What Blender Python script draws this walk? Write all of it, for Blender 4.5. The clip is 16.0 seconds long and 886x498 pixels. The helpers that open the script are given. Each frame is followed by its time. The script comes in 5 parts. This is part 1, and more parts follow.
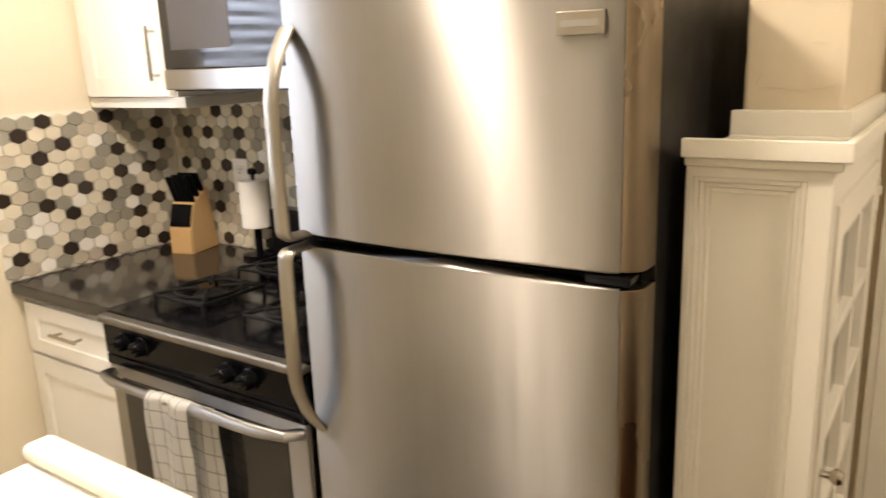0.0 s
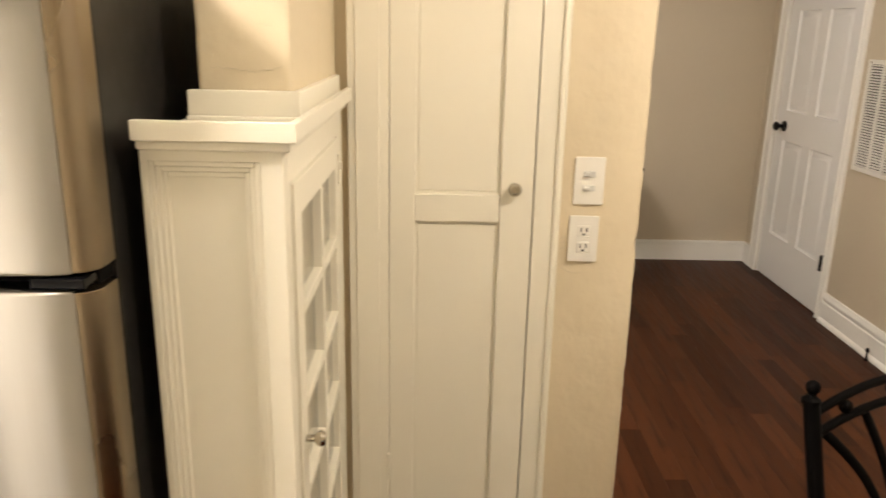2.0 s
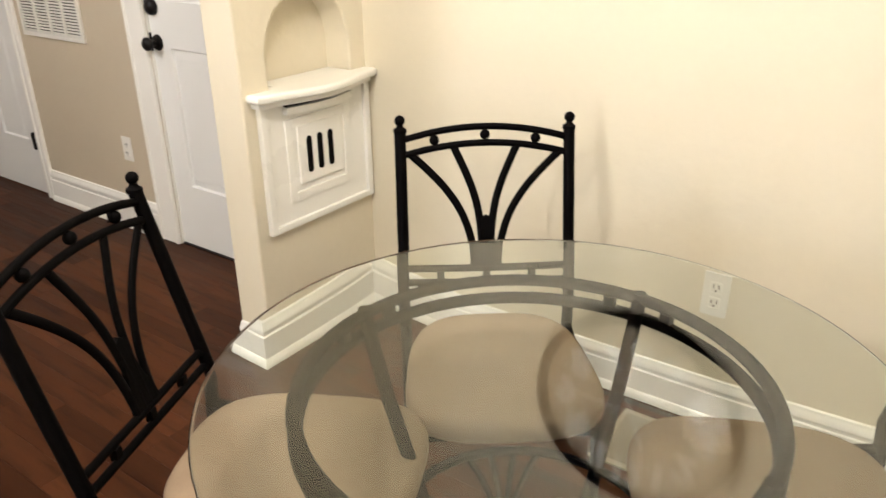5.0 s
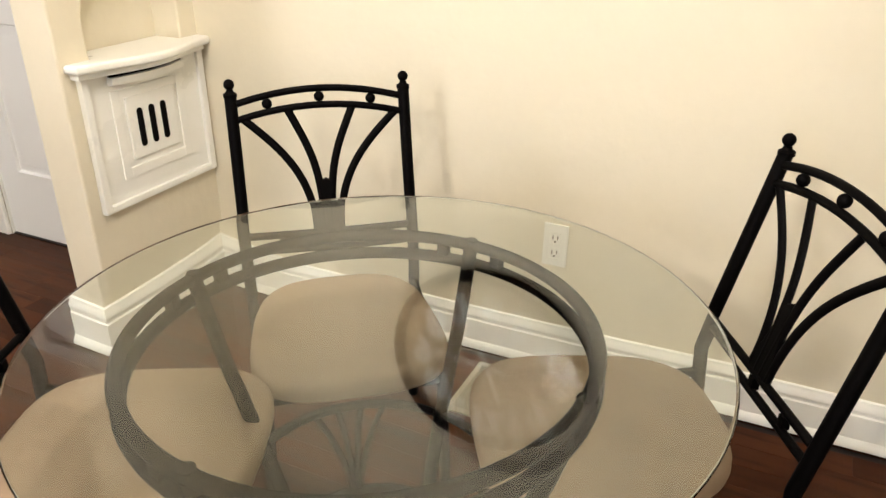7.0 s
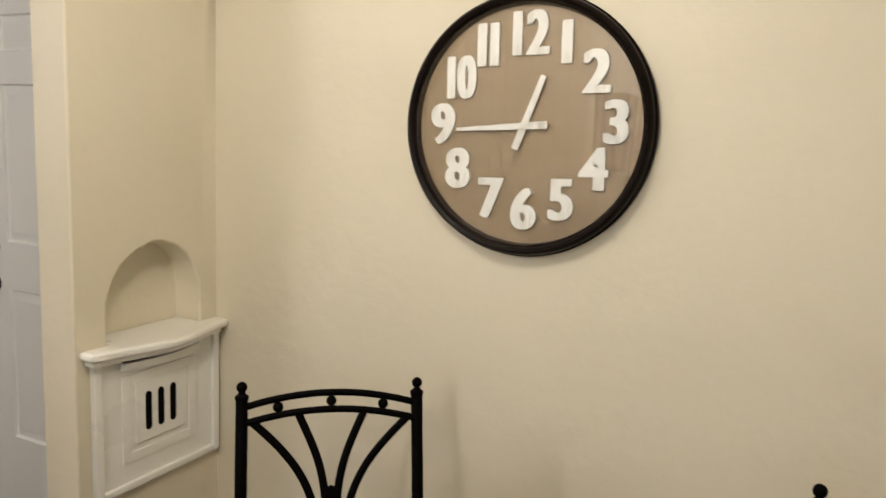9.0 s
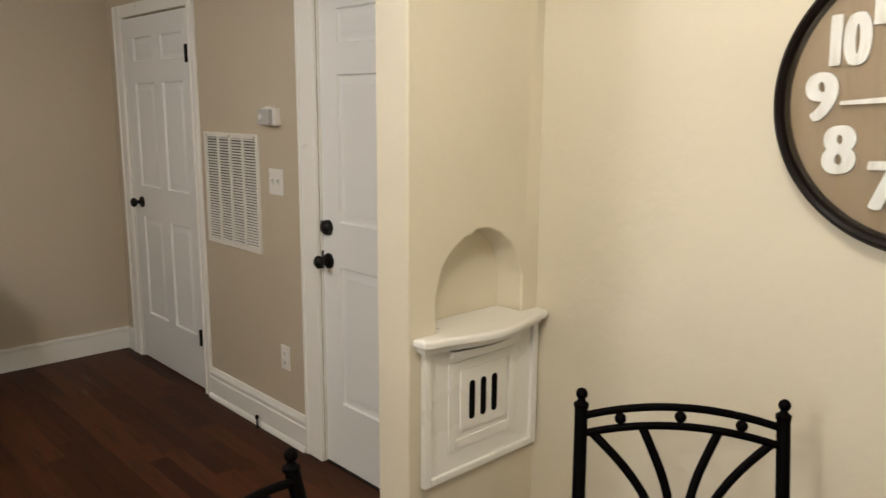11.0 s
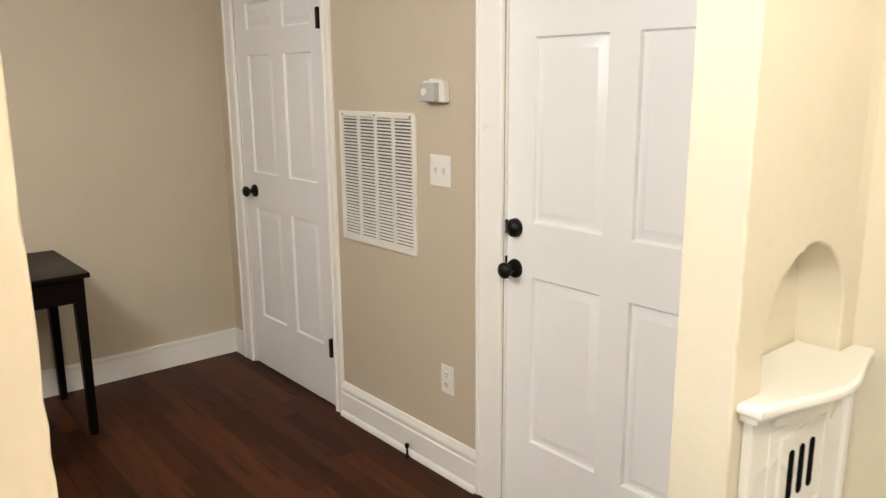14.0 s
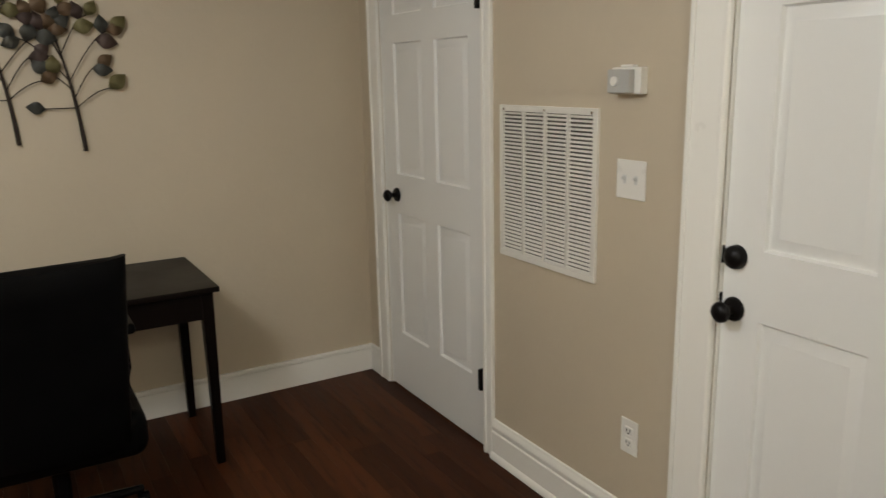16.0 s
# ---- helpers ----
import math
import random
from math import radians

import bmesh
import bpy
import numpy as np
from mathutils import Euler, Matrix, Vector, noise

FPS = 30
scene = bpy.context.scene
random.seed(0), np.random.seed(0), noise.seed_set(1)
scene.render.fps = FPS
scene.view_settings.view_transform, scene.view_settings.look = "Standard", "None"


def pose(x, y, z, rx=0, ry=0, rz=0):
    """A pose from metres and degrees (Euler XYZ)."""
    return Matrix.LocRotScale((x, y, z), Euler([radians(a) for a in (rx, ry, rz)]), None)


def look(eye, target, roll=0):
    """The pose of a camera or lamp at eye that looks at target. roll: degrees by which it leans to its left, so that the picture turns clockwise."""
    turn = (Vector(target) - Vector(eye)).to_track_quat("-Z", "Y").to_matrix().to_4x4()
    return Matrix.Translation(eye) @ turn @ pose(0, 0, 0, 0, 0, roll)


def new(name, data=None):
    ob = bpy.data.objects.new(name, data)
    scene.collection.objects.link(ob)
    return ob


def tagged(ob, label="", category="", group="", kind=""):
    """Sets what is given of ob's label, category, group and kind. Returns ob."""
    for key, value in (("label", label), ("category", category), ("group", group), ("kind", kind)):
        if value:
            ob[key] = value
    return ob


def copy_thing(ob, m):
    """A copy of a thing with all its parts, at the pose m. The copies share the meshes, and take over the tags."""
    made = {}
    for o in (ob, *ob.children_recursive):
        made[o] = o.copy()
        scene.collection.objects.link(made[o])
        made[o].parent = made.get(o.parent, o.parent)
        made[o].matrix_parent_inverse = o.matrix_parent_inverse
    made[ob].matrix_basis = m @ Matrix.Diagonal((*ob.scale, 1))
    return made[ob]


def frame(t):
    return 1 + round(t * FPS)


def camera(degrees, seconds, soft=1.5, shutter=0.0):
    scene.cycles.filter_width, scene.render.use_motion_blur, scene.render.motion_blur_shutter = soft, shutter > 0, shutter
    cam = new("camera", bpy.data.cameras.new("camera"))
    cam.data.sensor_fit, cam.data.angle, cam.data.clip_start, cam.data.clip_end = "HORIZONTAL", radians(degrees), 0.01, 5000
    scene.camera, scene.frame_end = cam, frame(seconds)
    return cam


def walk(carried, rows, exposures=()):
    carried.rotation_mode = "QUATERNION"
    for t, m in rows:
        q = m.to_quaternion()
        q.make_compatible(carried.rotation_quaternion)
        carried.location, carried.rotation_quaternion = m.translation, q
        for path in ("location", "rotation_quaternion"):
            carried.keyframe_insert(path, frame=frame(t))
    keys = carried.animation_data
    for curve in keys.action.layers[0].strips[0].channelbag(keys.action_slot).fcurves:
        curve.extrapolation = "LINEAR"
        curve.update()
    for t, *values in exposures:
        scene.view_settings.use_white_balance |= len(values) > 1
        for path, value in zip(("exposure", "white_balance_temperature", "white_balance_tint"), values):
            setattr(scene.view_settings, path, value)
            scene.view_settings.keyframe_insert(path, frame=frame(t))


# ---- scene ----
cam = camera(60.2, 16.0, soft=1.4, shutter=0.3)
PATH = [
    (0, (1.872, -2.279, 1.513), (0.279, -3.391, 1.028), -2.2),
    (0.5, (1.845, -2.263, 1.525), (0.105, -3.12, 1.035), -2.1),
    (1, (1.861, -2.245, 1.529), (0.009, -2.826, 1.045), -1.2),
    (1.5, (1.824, -2.235, 1.512), (-0.086, -2.515, 0.99), -0.4),
    (2, (1.787, -2.211, 1.512), (-0.135, -2.192, 0.96), 1.2),
    (2.5, (1.773, -2.145, 1.512), (-0.13, -1.86, 0.966), 1.3),
    (3, (1.779, -2.098, 1.507), (-0.037, -1.47, 0.95), 1.2),
    (3.5, (1.722, -2.034, 1.477), (0.088, -1.063, 0.854), 1.3),
    (4, (1.714, -1.981, 1.449), (0.275, -0.776, 0.757), 0.9),
    (4.5, (1.713, -1.968, 1.423), (0.476, -0.592, 0.664), 0.1),
    (5, (1.745, -1.967, 1.413), (0.674, -0.492, 0.59), -0.7),
    (5.2, (1.762, -1.967, 1.412), (0.744, -0.468, 0.566), -0.9),
    (7.3, (1.823, -1.95, 1.37), (1.071, -0.311, 0.507), 0.4),
    (7.5, (1.821, -1.949, 1.384), (1.075, -0.273, 0.588), 0.9),
    (8, (1.818, -1.944, 1.445), (1.072, -0.188, 0.844), 1.6),
    (8.5, (1.794, -1.923, 1.487), (1.02, -0.122, 1.09), 2.2),
    (9, (1.767, -1.895, 1.532), (0.89, -0.12, 1.245), 2.3),
    (9.5, (1.732, -1.87, 1.54), (0.683, -0.187, 1.284), 2.4),
    (10, (1.678, -1.826, 1.532), (0.443, -0.275, 1.271), 2.3),
    (10.2, (1.653, -1.807, 1.544), (0.357, -0.311, 1.257), 1.9),
    (12.3, (1.232, -1.925, 1.532), (-0.311, -0.714, 1.143), -0.4),
    (12.5, (1.18, -1.879, 1.5), (-0.386, -0.695, 1.122), -0.2),
    (13, (1.037, -1.837, 1.5), (-0.536, -0.666, 1.106), -0.3),
    (13.5, (0.865, -1.841, 1.504), (-0.669, -0.623, 1.1), -0.2),
    (14, (0.702, -1.856, 1.537), (-0.797, -0.604, 1.104), -0.5),
    (14.5, (0.551, -1.789, 1.52), (-0.974, -0.572, 1.082), -0.9),
    (15, (0.408, -1.712, 1.509), (-1.163, -0.556, 1.064), -1.3),
    (15.5, (0.269, -1.701, 1.509), (-1.326, -0.58, 1.062), -1.0),
    (16, (0.192, -1.67, 1.524), (-1.491, -0.687, 1.078), -1.2),
]
walk(cam, [(t, look(e, g, r)) for t, e, g, r in PATH],
     exposures=[(0.0, -0.54, 7550, 19), (0.8, -0.2, 7750, 20), (1.5, -0.16, 7560, 18), (2.5, -0.15, 7090, 14), (3.5, 0.07, 6620, 14), (4.5, 0.08, 6700, 16), (5.0, 0.06, 6550, 13), (7.5, 0.08, 6550, 13), (8.3, -0.5, 6750, 12),
                (9.0, -0.92, 6750, 12), (10.2, -0.9, 6750, 12), (12.5, -0.3, 6620, 12), (13.5, 0.02, 6600, 12), (14.5, 0.0, 6520, 11), (15.0, -0.12, 6360, 4), (15.4, -0.28, 6440, 7), (16.0, -0.64, 6540, 8)])

# ---- light ----
SUN_EL, SUN_ROT = radians(28), radians(200)
world = bpy.data.worlds.new("sky")
scene.world = world
world.use_nodes = True
wn = world.node_tree.nodes
sky = wn.new("ShaderNodeTexSky")
sky.sky_type, sky.sun_disc, sky.sun_elevation, sky.sun_rotation = "NISHITA", False, SUN_EL, SUN_ROT
world.node_tree.links.new(sky.outputs[0], wn["Background"].inputs[0])
wn["Background"].inputs[1].default_value = 0.1


def lamp(name, place, watts, colour, size):
    data = bpy.data.lights.new(name, "POINT")
    data.energy, data.color, data.shadow_soft_size = watts, colour, size
    ob = new(name, data)
    ob.location = place
    return ob


WARM = (1.0, 0.955, 0.86)
lamp("dining_bulb", (1.03, -1.20, 2.27), 50, WARM, 0.10)
lamp("kitchen_bulb", (1.25, -3.42, 2.32), 138, WARM, 0.10)
lamp("living_bulb", (-1.10, -2.28, 2.22), 92, (0.97, 0.98, 1.0), 0.22)
wl = bpy.data.lights.new("window_daylight", "AREA")
wl.shape, wl.size, wl.size_y, wl.energy, wl.color = "RECTANGLE", 0.8, 1.0, 46, (0.60, 0.76, 1.0)
wlo = new("window_daylight", wl)
wlo.matrix_world = look((1.52, -4.66, 1.6), (1.52, -3.0, 1.4))


# ---- materials ----
def mat(name, colour, rough=0.5, metal=0.0, vary=0.08, scale=6.0, fine=90.0, bump=0.0, bump_scale=60.0, stain=None,
        stain_scale=2.5, stain_amount=0.25, per_piece=0.0, coat=0.0, stretch=(1, 1, 1), rough_vary=0.08, big_bump=0.0, spec=0.5):
    m = bpy.data.materials.new(name)
    m.use_nodes = True
    nt = m.node_tree
    n, l = nt.nodes, nt.links
    b = n["Principled BSDF"]
    tc = n.new("ShaderNodeTexCoord")
    mp = n.new("ShaderNodeMapping")
    mp.inputs["Scale"].default_value = stretch
    l.new(tc.outputs["Object"], mp.inputs[0])
    coarse = n.new("ShaderNodeTexNoise")
    coarse.inputs["Scale"].default_value, coarse.inputs["Detail"].default_value = scale, 5
    grain = n.new("ShaderNodeTexNoise")
    grain.inputs["Scale"].default_value, grain.inputs["Detail"].default_value = fine, 3
    for t in (coarse, grain):
        l.new(mp.outputs[0], t.inputs["Vector"])
    add = n.new("ShaderNodeMath")
    add.operation = "MULTIPLY_ADD"
    l.new(grain.outputs["Fac"], add.inputs[0])
    add.inputs[1].default_value = 0.4
    l.new(coarse.outputs["Fac"], add.inputs[2])
    ramp = n.new("ShaderNodeMapRange")
    l.new(add.outputs[0], ramp.inputs[0])
    ramp.inputs[1].default_value, ramp.inputs[2].default_value = 0.35, 1.05
    ramp.inputs[3].default_value, ramp.inputs[4].default_value = 1 - vary, 1 + vary
    val = ramp.outputs[0]
    if per_piece:
        info = n.new("ShaderNodeObjectInfo")
        pr = n.new("ShaderNodeMapRange")
        isl = n.new("ShaderNodeNewGeometry")
        both = n.new("ShaderNodeMath")
        both.operation = "ADD"
        l.new(info.outputs["Random"], both.inputs[0])
        l.new(isl.outputs["Random Per Island"], both.inputs[1])
        frac = n.new("ShaderNodeMath")
        frac.operation = "FRACT"
        l.new(both.outputs[0], frac.inputs[0])
        l.new(frac.outputs[0], pr.inputs[0])
        pr.inputs[3].default_value, pr.inputs[4].default_value = 1 - per_piece, 1 + per_piece
        mul = n.new("ShaderNodeMath")
        mul.operation = "MULTIPLY"
        l.new(val, mul.inputs[0])
        l.new(pr.outputs[0], mul.inputs[1])
        val = mul.outputs[0]
    hsv = n.new("ShaderNodeHueSaturation")
    hsv.inputs["Color"].default_value = (*colour, 1)
    l.new(val, hsv.inputs["Value"])
    out = hsv.outputs[0]
    if stain:
        st = n.new("ShaderNodeTexNoise")
        st.inputs["Scale"].default_value, st.inputs["Detail"].default_value = stain_scale, 7
        l.new(mp.outputs[0], st.inputs["Vector"])
        sr = n.new("ShaderNodeMapRange")
        l.new(st.outputs["Fac"], sr.inputs[0])
        sr.inputs[1].default_value, sr.inputs[2].default_value = 0.5, 0.75
        sr.inputs[3].default_value, sr.inputs[4].default_value = 0.0, stain_amount
        mix = n.new("ShaderNodeMixRGB")
        l.new(sr.outputs[0], mix.inputs[0])
        l.new(out, mix.inputs[1])
        mix.inputs[2].default_value = (*stain, 1)
        out = mix.outputs[0]
    l.new(out, b.inputs["Base Color"])
    rr = n.new("ShaderNodeMapRange")
    l.new(coarse.outputs["Fac"], rr.inputs[0])
    rr.inputs[1].default_value, rr.inputs[2].default_value = 0.3, 0.7
    rr.inputs[3].default_value, rr.inputs[4].default_value = max(0.02, rough - rough_vary), min(1, rough + rough_vary)
    l.new(rr.outputs[0], b.inputs["Roughness"])
    b.inputs["Metallic"].default_value = metal
    b.inputs["Coat Weight"].default_value = coat
    b.inputs["Specular IOR Level"].default_value = spec
    normal = None
    for strength, sc, det in ((big_bump, 5.0, 4), (bump, bump_scale, 4)):
        if not strength:
            continue
        bn = n.new("ShaderNodeTexNoise")
        bn.inputs["Scale"].default_value, bn.inputs["Detail"].default_value = sc, det
        l.new(mp.outputs[0], bn.inputs["Vector"])
        bp = n.new("ShaderNodeBump")
        bp.inputs["Strength"].default_value, bp.inputs["Distance"].default_value = strength, 0.25 / sc
        l.new(bn.outputs["Fac"], bp.inputs["Height"])
        if normal:
            l.new(normal, bp.inputs["Normal"])
        normal = bp.outputs[0]
    if normal:
        l.new(normal, b.inputs["Normal"])
    return m


def wood(name, light, dark, rough=0.35, stretch=(1.2, 14, 14), per_piece=0.25, bump=0.15, coat=0.0):
    m = mat(name, light, rough, 0, 0.26, 3.0, 40.0, bump, 30.0, dark, 2.2, 0.9, per_piece, coat, stretch, spec=0.07)
    return m


M_WALL = mat("cream_plaster_paint", (0.73, 0.665, 0.522), 0.55, 0, 0.035, 2.0, 40, 0.11, 26, (0.65, 0.585, 0.445), 1.6, 0.45, big_bump=0.17)
M_WALL_TAN = mat("warm_tan_plaster_paint", (0.70, 0.605, 0.450), 0.55, 0, 0.04, 2.0, 40, 0.14, 26, (0.62, 0.52, 0.37), 1.8, 0.45, big_bump=0.20)
M_WALL_LIVING = mat("tan_wall_paint", (0.565, 0.487, 0.370), 0.55, 0, 0.03, 2.0, 40, 0.10, 80, (0.52, 0.445, 0.345), 1.4, 0.3, big_bump=0.10)
M_CEIL = mat("ceiling_paint", (0.80, 0.77, 0.70), 0.8, 0, 0.03, 2, 60, 0.1, 80)
M_TRIM = mat("white_trim_gloss", (0.87, 0.855, 0.805), 0.30, 0, 0.012, 3, 50, 0.05, 40, rough_vary=0.03)
M_DOOR = mat("white_door_paint", (0.81, 0.81, 0.79), 0.36, 0, 0.012, 3, 60, 0.03, 60, rough_vary=0.03)
M_CAB = mat("cream_cabinet_paint", (0.86, 0.825, 0.72), 0.32, 0, 0.015, 3, 50, 0.06, 35, rough_vary=0.03)
M_HATCH = mat("white_gloss_enamel", (0.87, 0.86, 0.81), 0.28, 0, 0.015, 4, 50, 0.08, 30, rough_vary=0.03)
M_KITCHEN = mat("white_kitchen_cabinet_paint", (0.82, 0.81, 0.76), 0.35, 0, 0.02, 3, 60, 0.02, 50)
M_IRON = mat("black_powder_coated_metal", (0.0022, 0.0018, 0.0018), 0.5, 0.0, 0.2, 20, 200, 0.06, 160, spec=0.03)
M_BRONZE = mat("dark_bronze_metal", (0.006, 0.005, 0.005), 0.34, 0.0, 0.2, 20, 100, spec=0.16)
M_NICKEL = mat("brushed_nickel", (0.46, 0.42, 0.36), 0.17, 1.0, 0.06, 20, 120)
M_SEAT = mat("tan_microfibre", (0.265, 0.192, 0.130), 0.95, 0, 0.12, 7, 220, 0.08, 320, (0.19, 0.13, 0.08), 6, 0.75, spec=0.15, big_bump=0.35)
M_DESK = mat("espresso_wood", (0.005, 0.003, 0.0025), 0.36, 0, 0.05, 3, 16, 0, 60, spec=0.11)
M_LEATHER = mat("black_leather", (0.002, 0.002, 0.0022), 0.46, 0, 0.2, 8, 150, 0.12, 220, spec=0.07)
M_PLATE = mat("white_plastic_plate", (0.83, 0.81, 0.76), 0.3, 0, 0.015, 6, 60)
M_REGISTER = mat("beige_painted_steel", (0.36, 0.31, 0.23), 0.45, 0, 0.08, 12, 80)
# near-black of the gasket, also put in for shade inside slots and gaps
M_SLOT = mat("gasket_and_slot_shade", (0.005, 0.0045, 0.004), 0.9, spec=0.05)
M_FILTER = mat("grey_dusty_filter", (0.20, 0.19, 0.17), 0.9, 0, 0.3, 9, 60, stain=(0.05, 0.048, 0.042), stain_scale=6, stain_amount=0.85, spec=0.1)
M_VENT = mat("white_enamelled_steel", (0.80, 0.775, 0.71), 0.38, 0, 0.03, 8, 80, 0.03, 80)
M_GREYFACE = mat("blue_grey_plastic", (0.45, 0.45, 0.43), 0.3)
M_GREY = mat("pale_grey_plastic", (0.66, 0.66, 0.64), 0.4)
M_STEEL = mat("brushed_stainless_steel", (0.355, 0.342, 0.320), 0.37, 1.0, 0.05, 2.0, 20, stretch=(10, 10, 0.5), rough_vary=0.03)
steel_nodes = M_STEEL.node_tree
tangent = steel_nodes.nodes.new("ShaderNodeTangent")
tangent.direction_type, tangent.axis = "RADIAL", "Z"
steel_nodes.links.new(tangent.outputs[0], steel_nodes.nodes["Principled BSDF"].inputs["Tangent"])
steel_nodes.nodes["Principled BSDF"].inputs["Anisotropic"].default_value = 1.0
steel_nodes.nodes["Principled BSDF"].inputs["Anisotropic Rotation"].default_value = 0.25
M_BLACK = mat("black_appliance_enamel", (0.004, 0.004, 0.005), 0.16, 0, 0.15, 10, 100, 0.02, 200, spec=0.12)
M_BLACKSIDE = mat("black_textured_steel", (0.010, 0.009, 0.008), 0.45, 0, 0.15, 10, 140, 0.12, 350, spec=0.35)
# plain steel whose brown imitates the beige room mirrored in it
M_EDGEREFLECTION = mat("steel_with_painted_reflection", (0.27, 0.215, 0.155), 0.30, 1.0, 0.06, 4, 60)
M_RANGETRIM = mat("satin_grey_steel", (0.22, 0.205, 0.18), 0.42, 1.0, 0.05, 4, 60)
M_SATIN = mat("satin_handle_steel", (0.33, 0.30, 0.25), 0.36, 1.0, 0.05, 5, 60)
M_CAST = mat("cast_iron", (0.004, 0.004, 0.004), 0.5, 0, 0.3, 30, 200, 0.2, 260, spec=0.15)
M_DARKGLASS = mat("dark_oven_glass", (0.010, 0.009, 0.009), 0.06, 0, 0.05)
M_MWGLASS = mat("grey_microwave_glass", (0.055, 0.047, 0.040), 0.42, 0, 0.05, spec=0.25)
M_GRANITE = mat("black_granite", (0.018, 0.016, 0.015), 0.10, 0, 0.5, 60, 300, stain=(0.10, 0.08, 0.06), stain_scale=90, stain_amount=0.5, rough_vary=0.03)
M_GROUT = mat("pale_grout", (0.74, 0.70, 0.61), 0.8, bump=0.2, bump_scale=150)
M_TILES = [mat("tile_" + k, c, 0.14, 0, 0.05, 12, 90, per_piece=0.08, rough_vary=0.04) for k, c in (
    ("cream", (0.66, 0.61, 0.49)), ("grey", (0.30, 0.285, 0.235)), ("beige", (0.47, 0.42, 0.335)), ("dark", (0.040, 0.029, 0.022)), ("white", (0.78, 0.76, 0.70)))]
M_BLOCK = mat("pale_beech", (0.58, 0.37, 0.17), 0.45, 0, 0.1, 3, 60, 0.05, 40, (0.45, 0.26, 0.11), 3, 0.5, stretch=(10, 10, 1))
M_TOWEL = mat("white_cotton_terry", (0.85, 0.83, 0.78), 0.95, 0, 0.05, 8, 200, 0.6, 380)
M_TOWELSTRIPE = mat("grey_towel_stripe", (0.12, 0.12, 0.12), 0.95, bump=0.4, bump_scale=300)
M_CHECK = mat("checked_cotton_towel", (0.85, 0.83, 0.78), 0.95, 0, 0.05, 8, 200, 0.5, 380)
check_nodes = M_CHECK.node_tree
cn, cl = check_nodes.nodes, check_nodes.links
ctc, csep, ccom, cbr = (cn.new("ShaderNode" + k) for k in ("TexCoord", "SeparateXYZ", "CombineXYZ", "TexBrick"))
cl.new(ctc.outputs["Object"], csep.inputs[0])
cl.new(csep.outputs[1], ccom.inputs[0])
cl.new(csep.outputs[2], ccom.inputs[1])
cl.new(ccom.outputs[0], cbr.inputs["Vector"])
cbr.offset = 0.0
for key, value in (("Scale", 1.0), ("Mortar Size", 0.0011), ("Brick Width", 0.034), ("Row Height", 0.046), ("Mortar Smooth", 0.4)):
    cbr.inputs[key].default_value = value
cbr.inputs["Color1"].default_value = cbr.inputs["Color2"].default_value = (0.85, 0.83, 0.78, 1)
cbr.inputs["Mortar"].default_value = (0.16, 0.16, 0.16, 1)
cl.new(cbr.outputs["Color"], cn["Principled BSDF"].inputs["Base Color"])
M_CLOCKFRAME = mat("dark_brown_clock_frame", (0.008, 0.005, 0.004), 0.36, 0, 0.2, 12, 80, spec=0.07)
M_CLOCKWOOD = mat("pale_oak_face", (0.190, 0.130, 0.070), 0.5, 0, 0.07, 4, 60, 0.03, 40, (0.18, 0.118, 0.06), 2.2, 0.5, stretch=(16, 1, 1.1))


def add_grain(m, dark, amount, scale, stretch, distortion):
    """Cathedral grain: bent bands mixed over a material's colour."""
    n, l = m.node_tree.nodes, m.node_tree.links
    bsdf = n["Principled BSDF"]
    was = bsdf.inputs["Base Color"].links[0].from_socket
    tc, mp, wv = n.new("ShaderNodeTexCoord"), n.new("ShaderNodeMapping"), n.new("ShaderNodeTexWave")
    mp.inputs["Scale"].default_value = stretch
    wv.wave_type, wv.bands_direction, wv.wave_profile = "BANDS", "X", "SAW"
    for key, value in (("Scale", scale), ("Distortion", distortion), ("Detail", 2.5), ("Detail Scale", 1.1)):
        wv.inputs[key].default_value = value
    l.new(tc.outputs["Object"], mp.inputs[0])
    l.new(mp.outputs[0], wv.inputs["Vector"])
    rr = n.new("ShaderNodeMapRange")
    l.new(wv.outputs["Fac"], rr.inputs[0])
    rr.inputs[1].default_value, rr.inputs[3].default_value, rr.inputs[4].default_value = 0.55, 0.0, amount
    mx = n.new("ShaderNodeMixRGB")
    l.new(rr.outputs[0], mx.inputs[0])
    l.new(was, mx.inputs[1])
    mx.inputs[2].default_value = (*dark, 1)
    l.new(mx.outputs[0], bsdf.inputs["Base Color"])


add_grain(M_CLOCKWOOD, (0.115, 0.070, 0.036), 0.55, 16.0, (1.0, 1.0, 0.13), 11.0)
M_WHITEWASH = mat("distressed_white_paint", (0.54, 0.52, 0.475), 0.6, 0, 0.10, 20, 80, 0.15, 60, (0.30, 0.27, 0.22), 14, 0.8, stretch=(2.2, 0.5, 1), spec=0.2)
M_PLANK = wood("stained_oak_floor", (0.058, 0.0192, 0.0078), (0.015, 0.0056, 0.0031), 0.38, (1.4, 12, 12), 0.38, 0.05)
M_VINYL = mat("pale_sheet_floor", (0.50, 0.44, 0.35), 0.35, 0, 0.08, 3, 60, 0.03, 60, (0.40, 0.34, 0.26), 3, 0.4)
M_CRACK = mat("plaster_crack", (0.60, 0.52, 0.39), 0.8)
M_SUBFLOOR = mat("dark_joint", (0.012, 0.007, 0.005), 0.8)
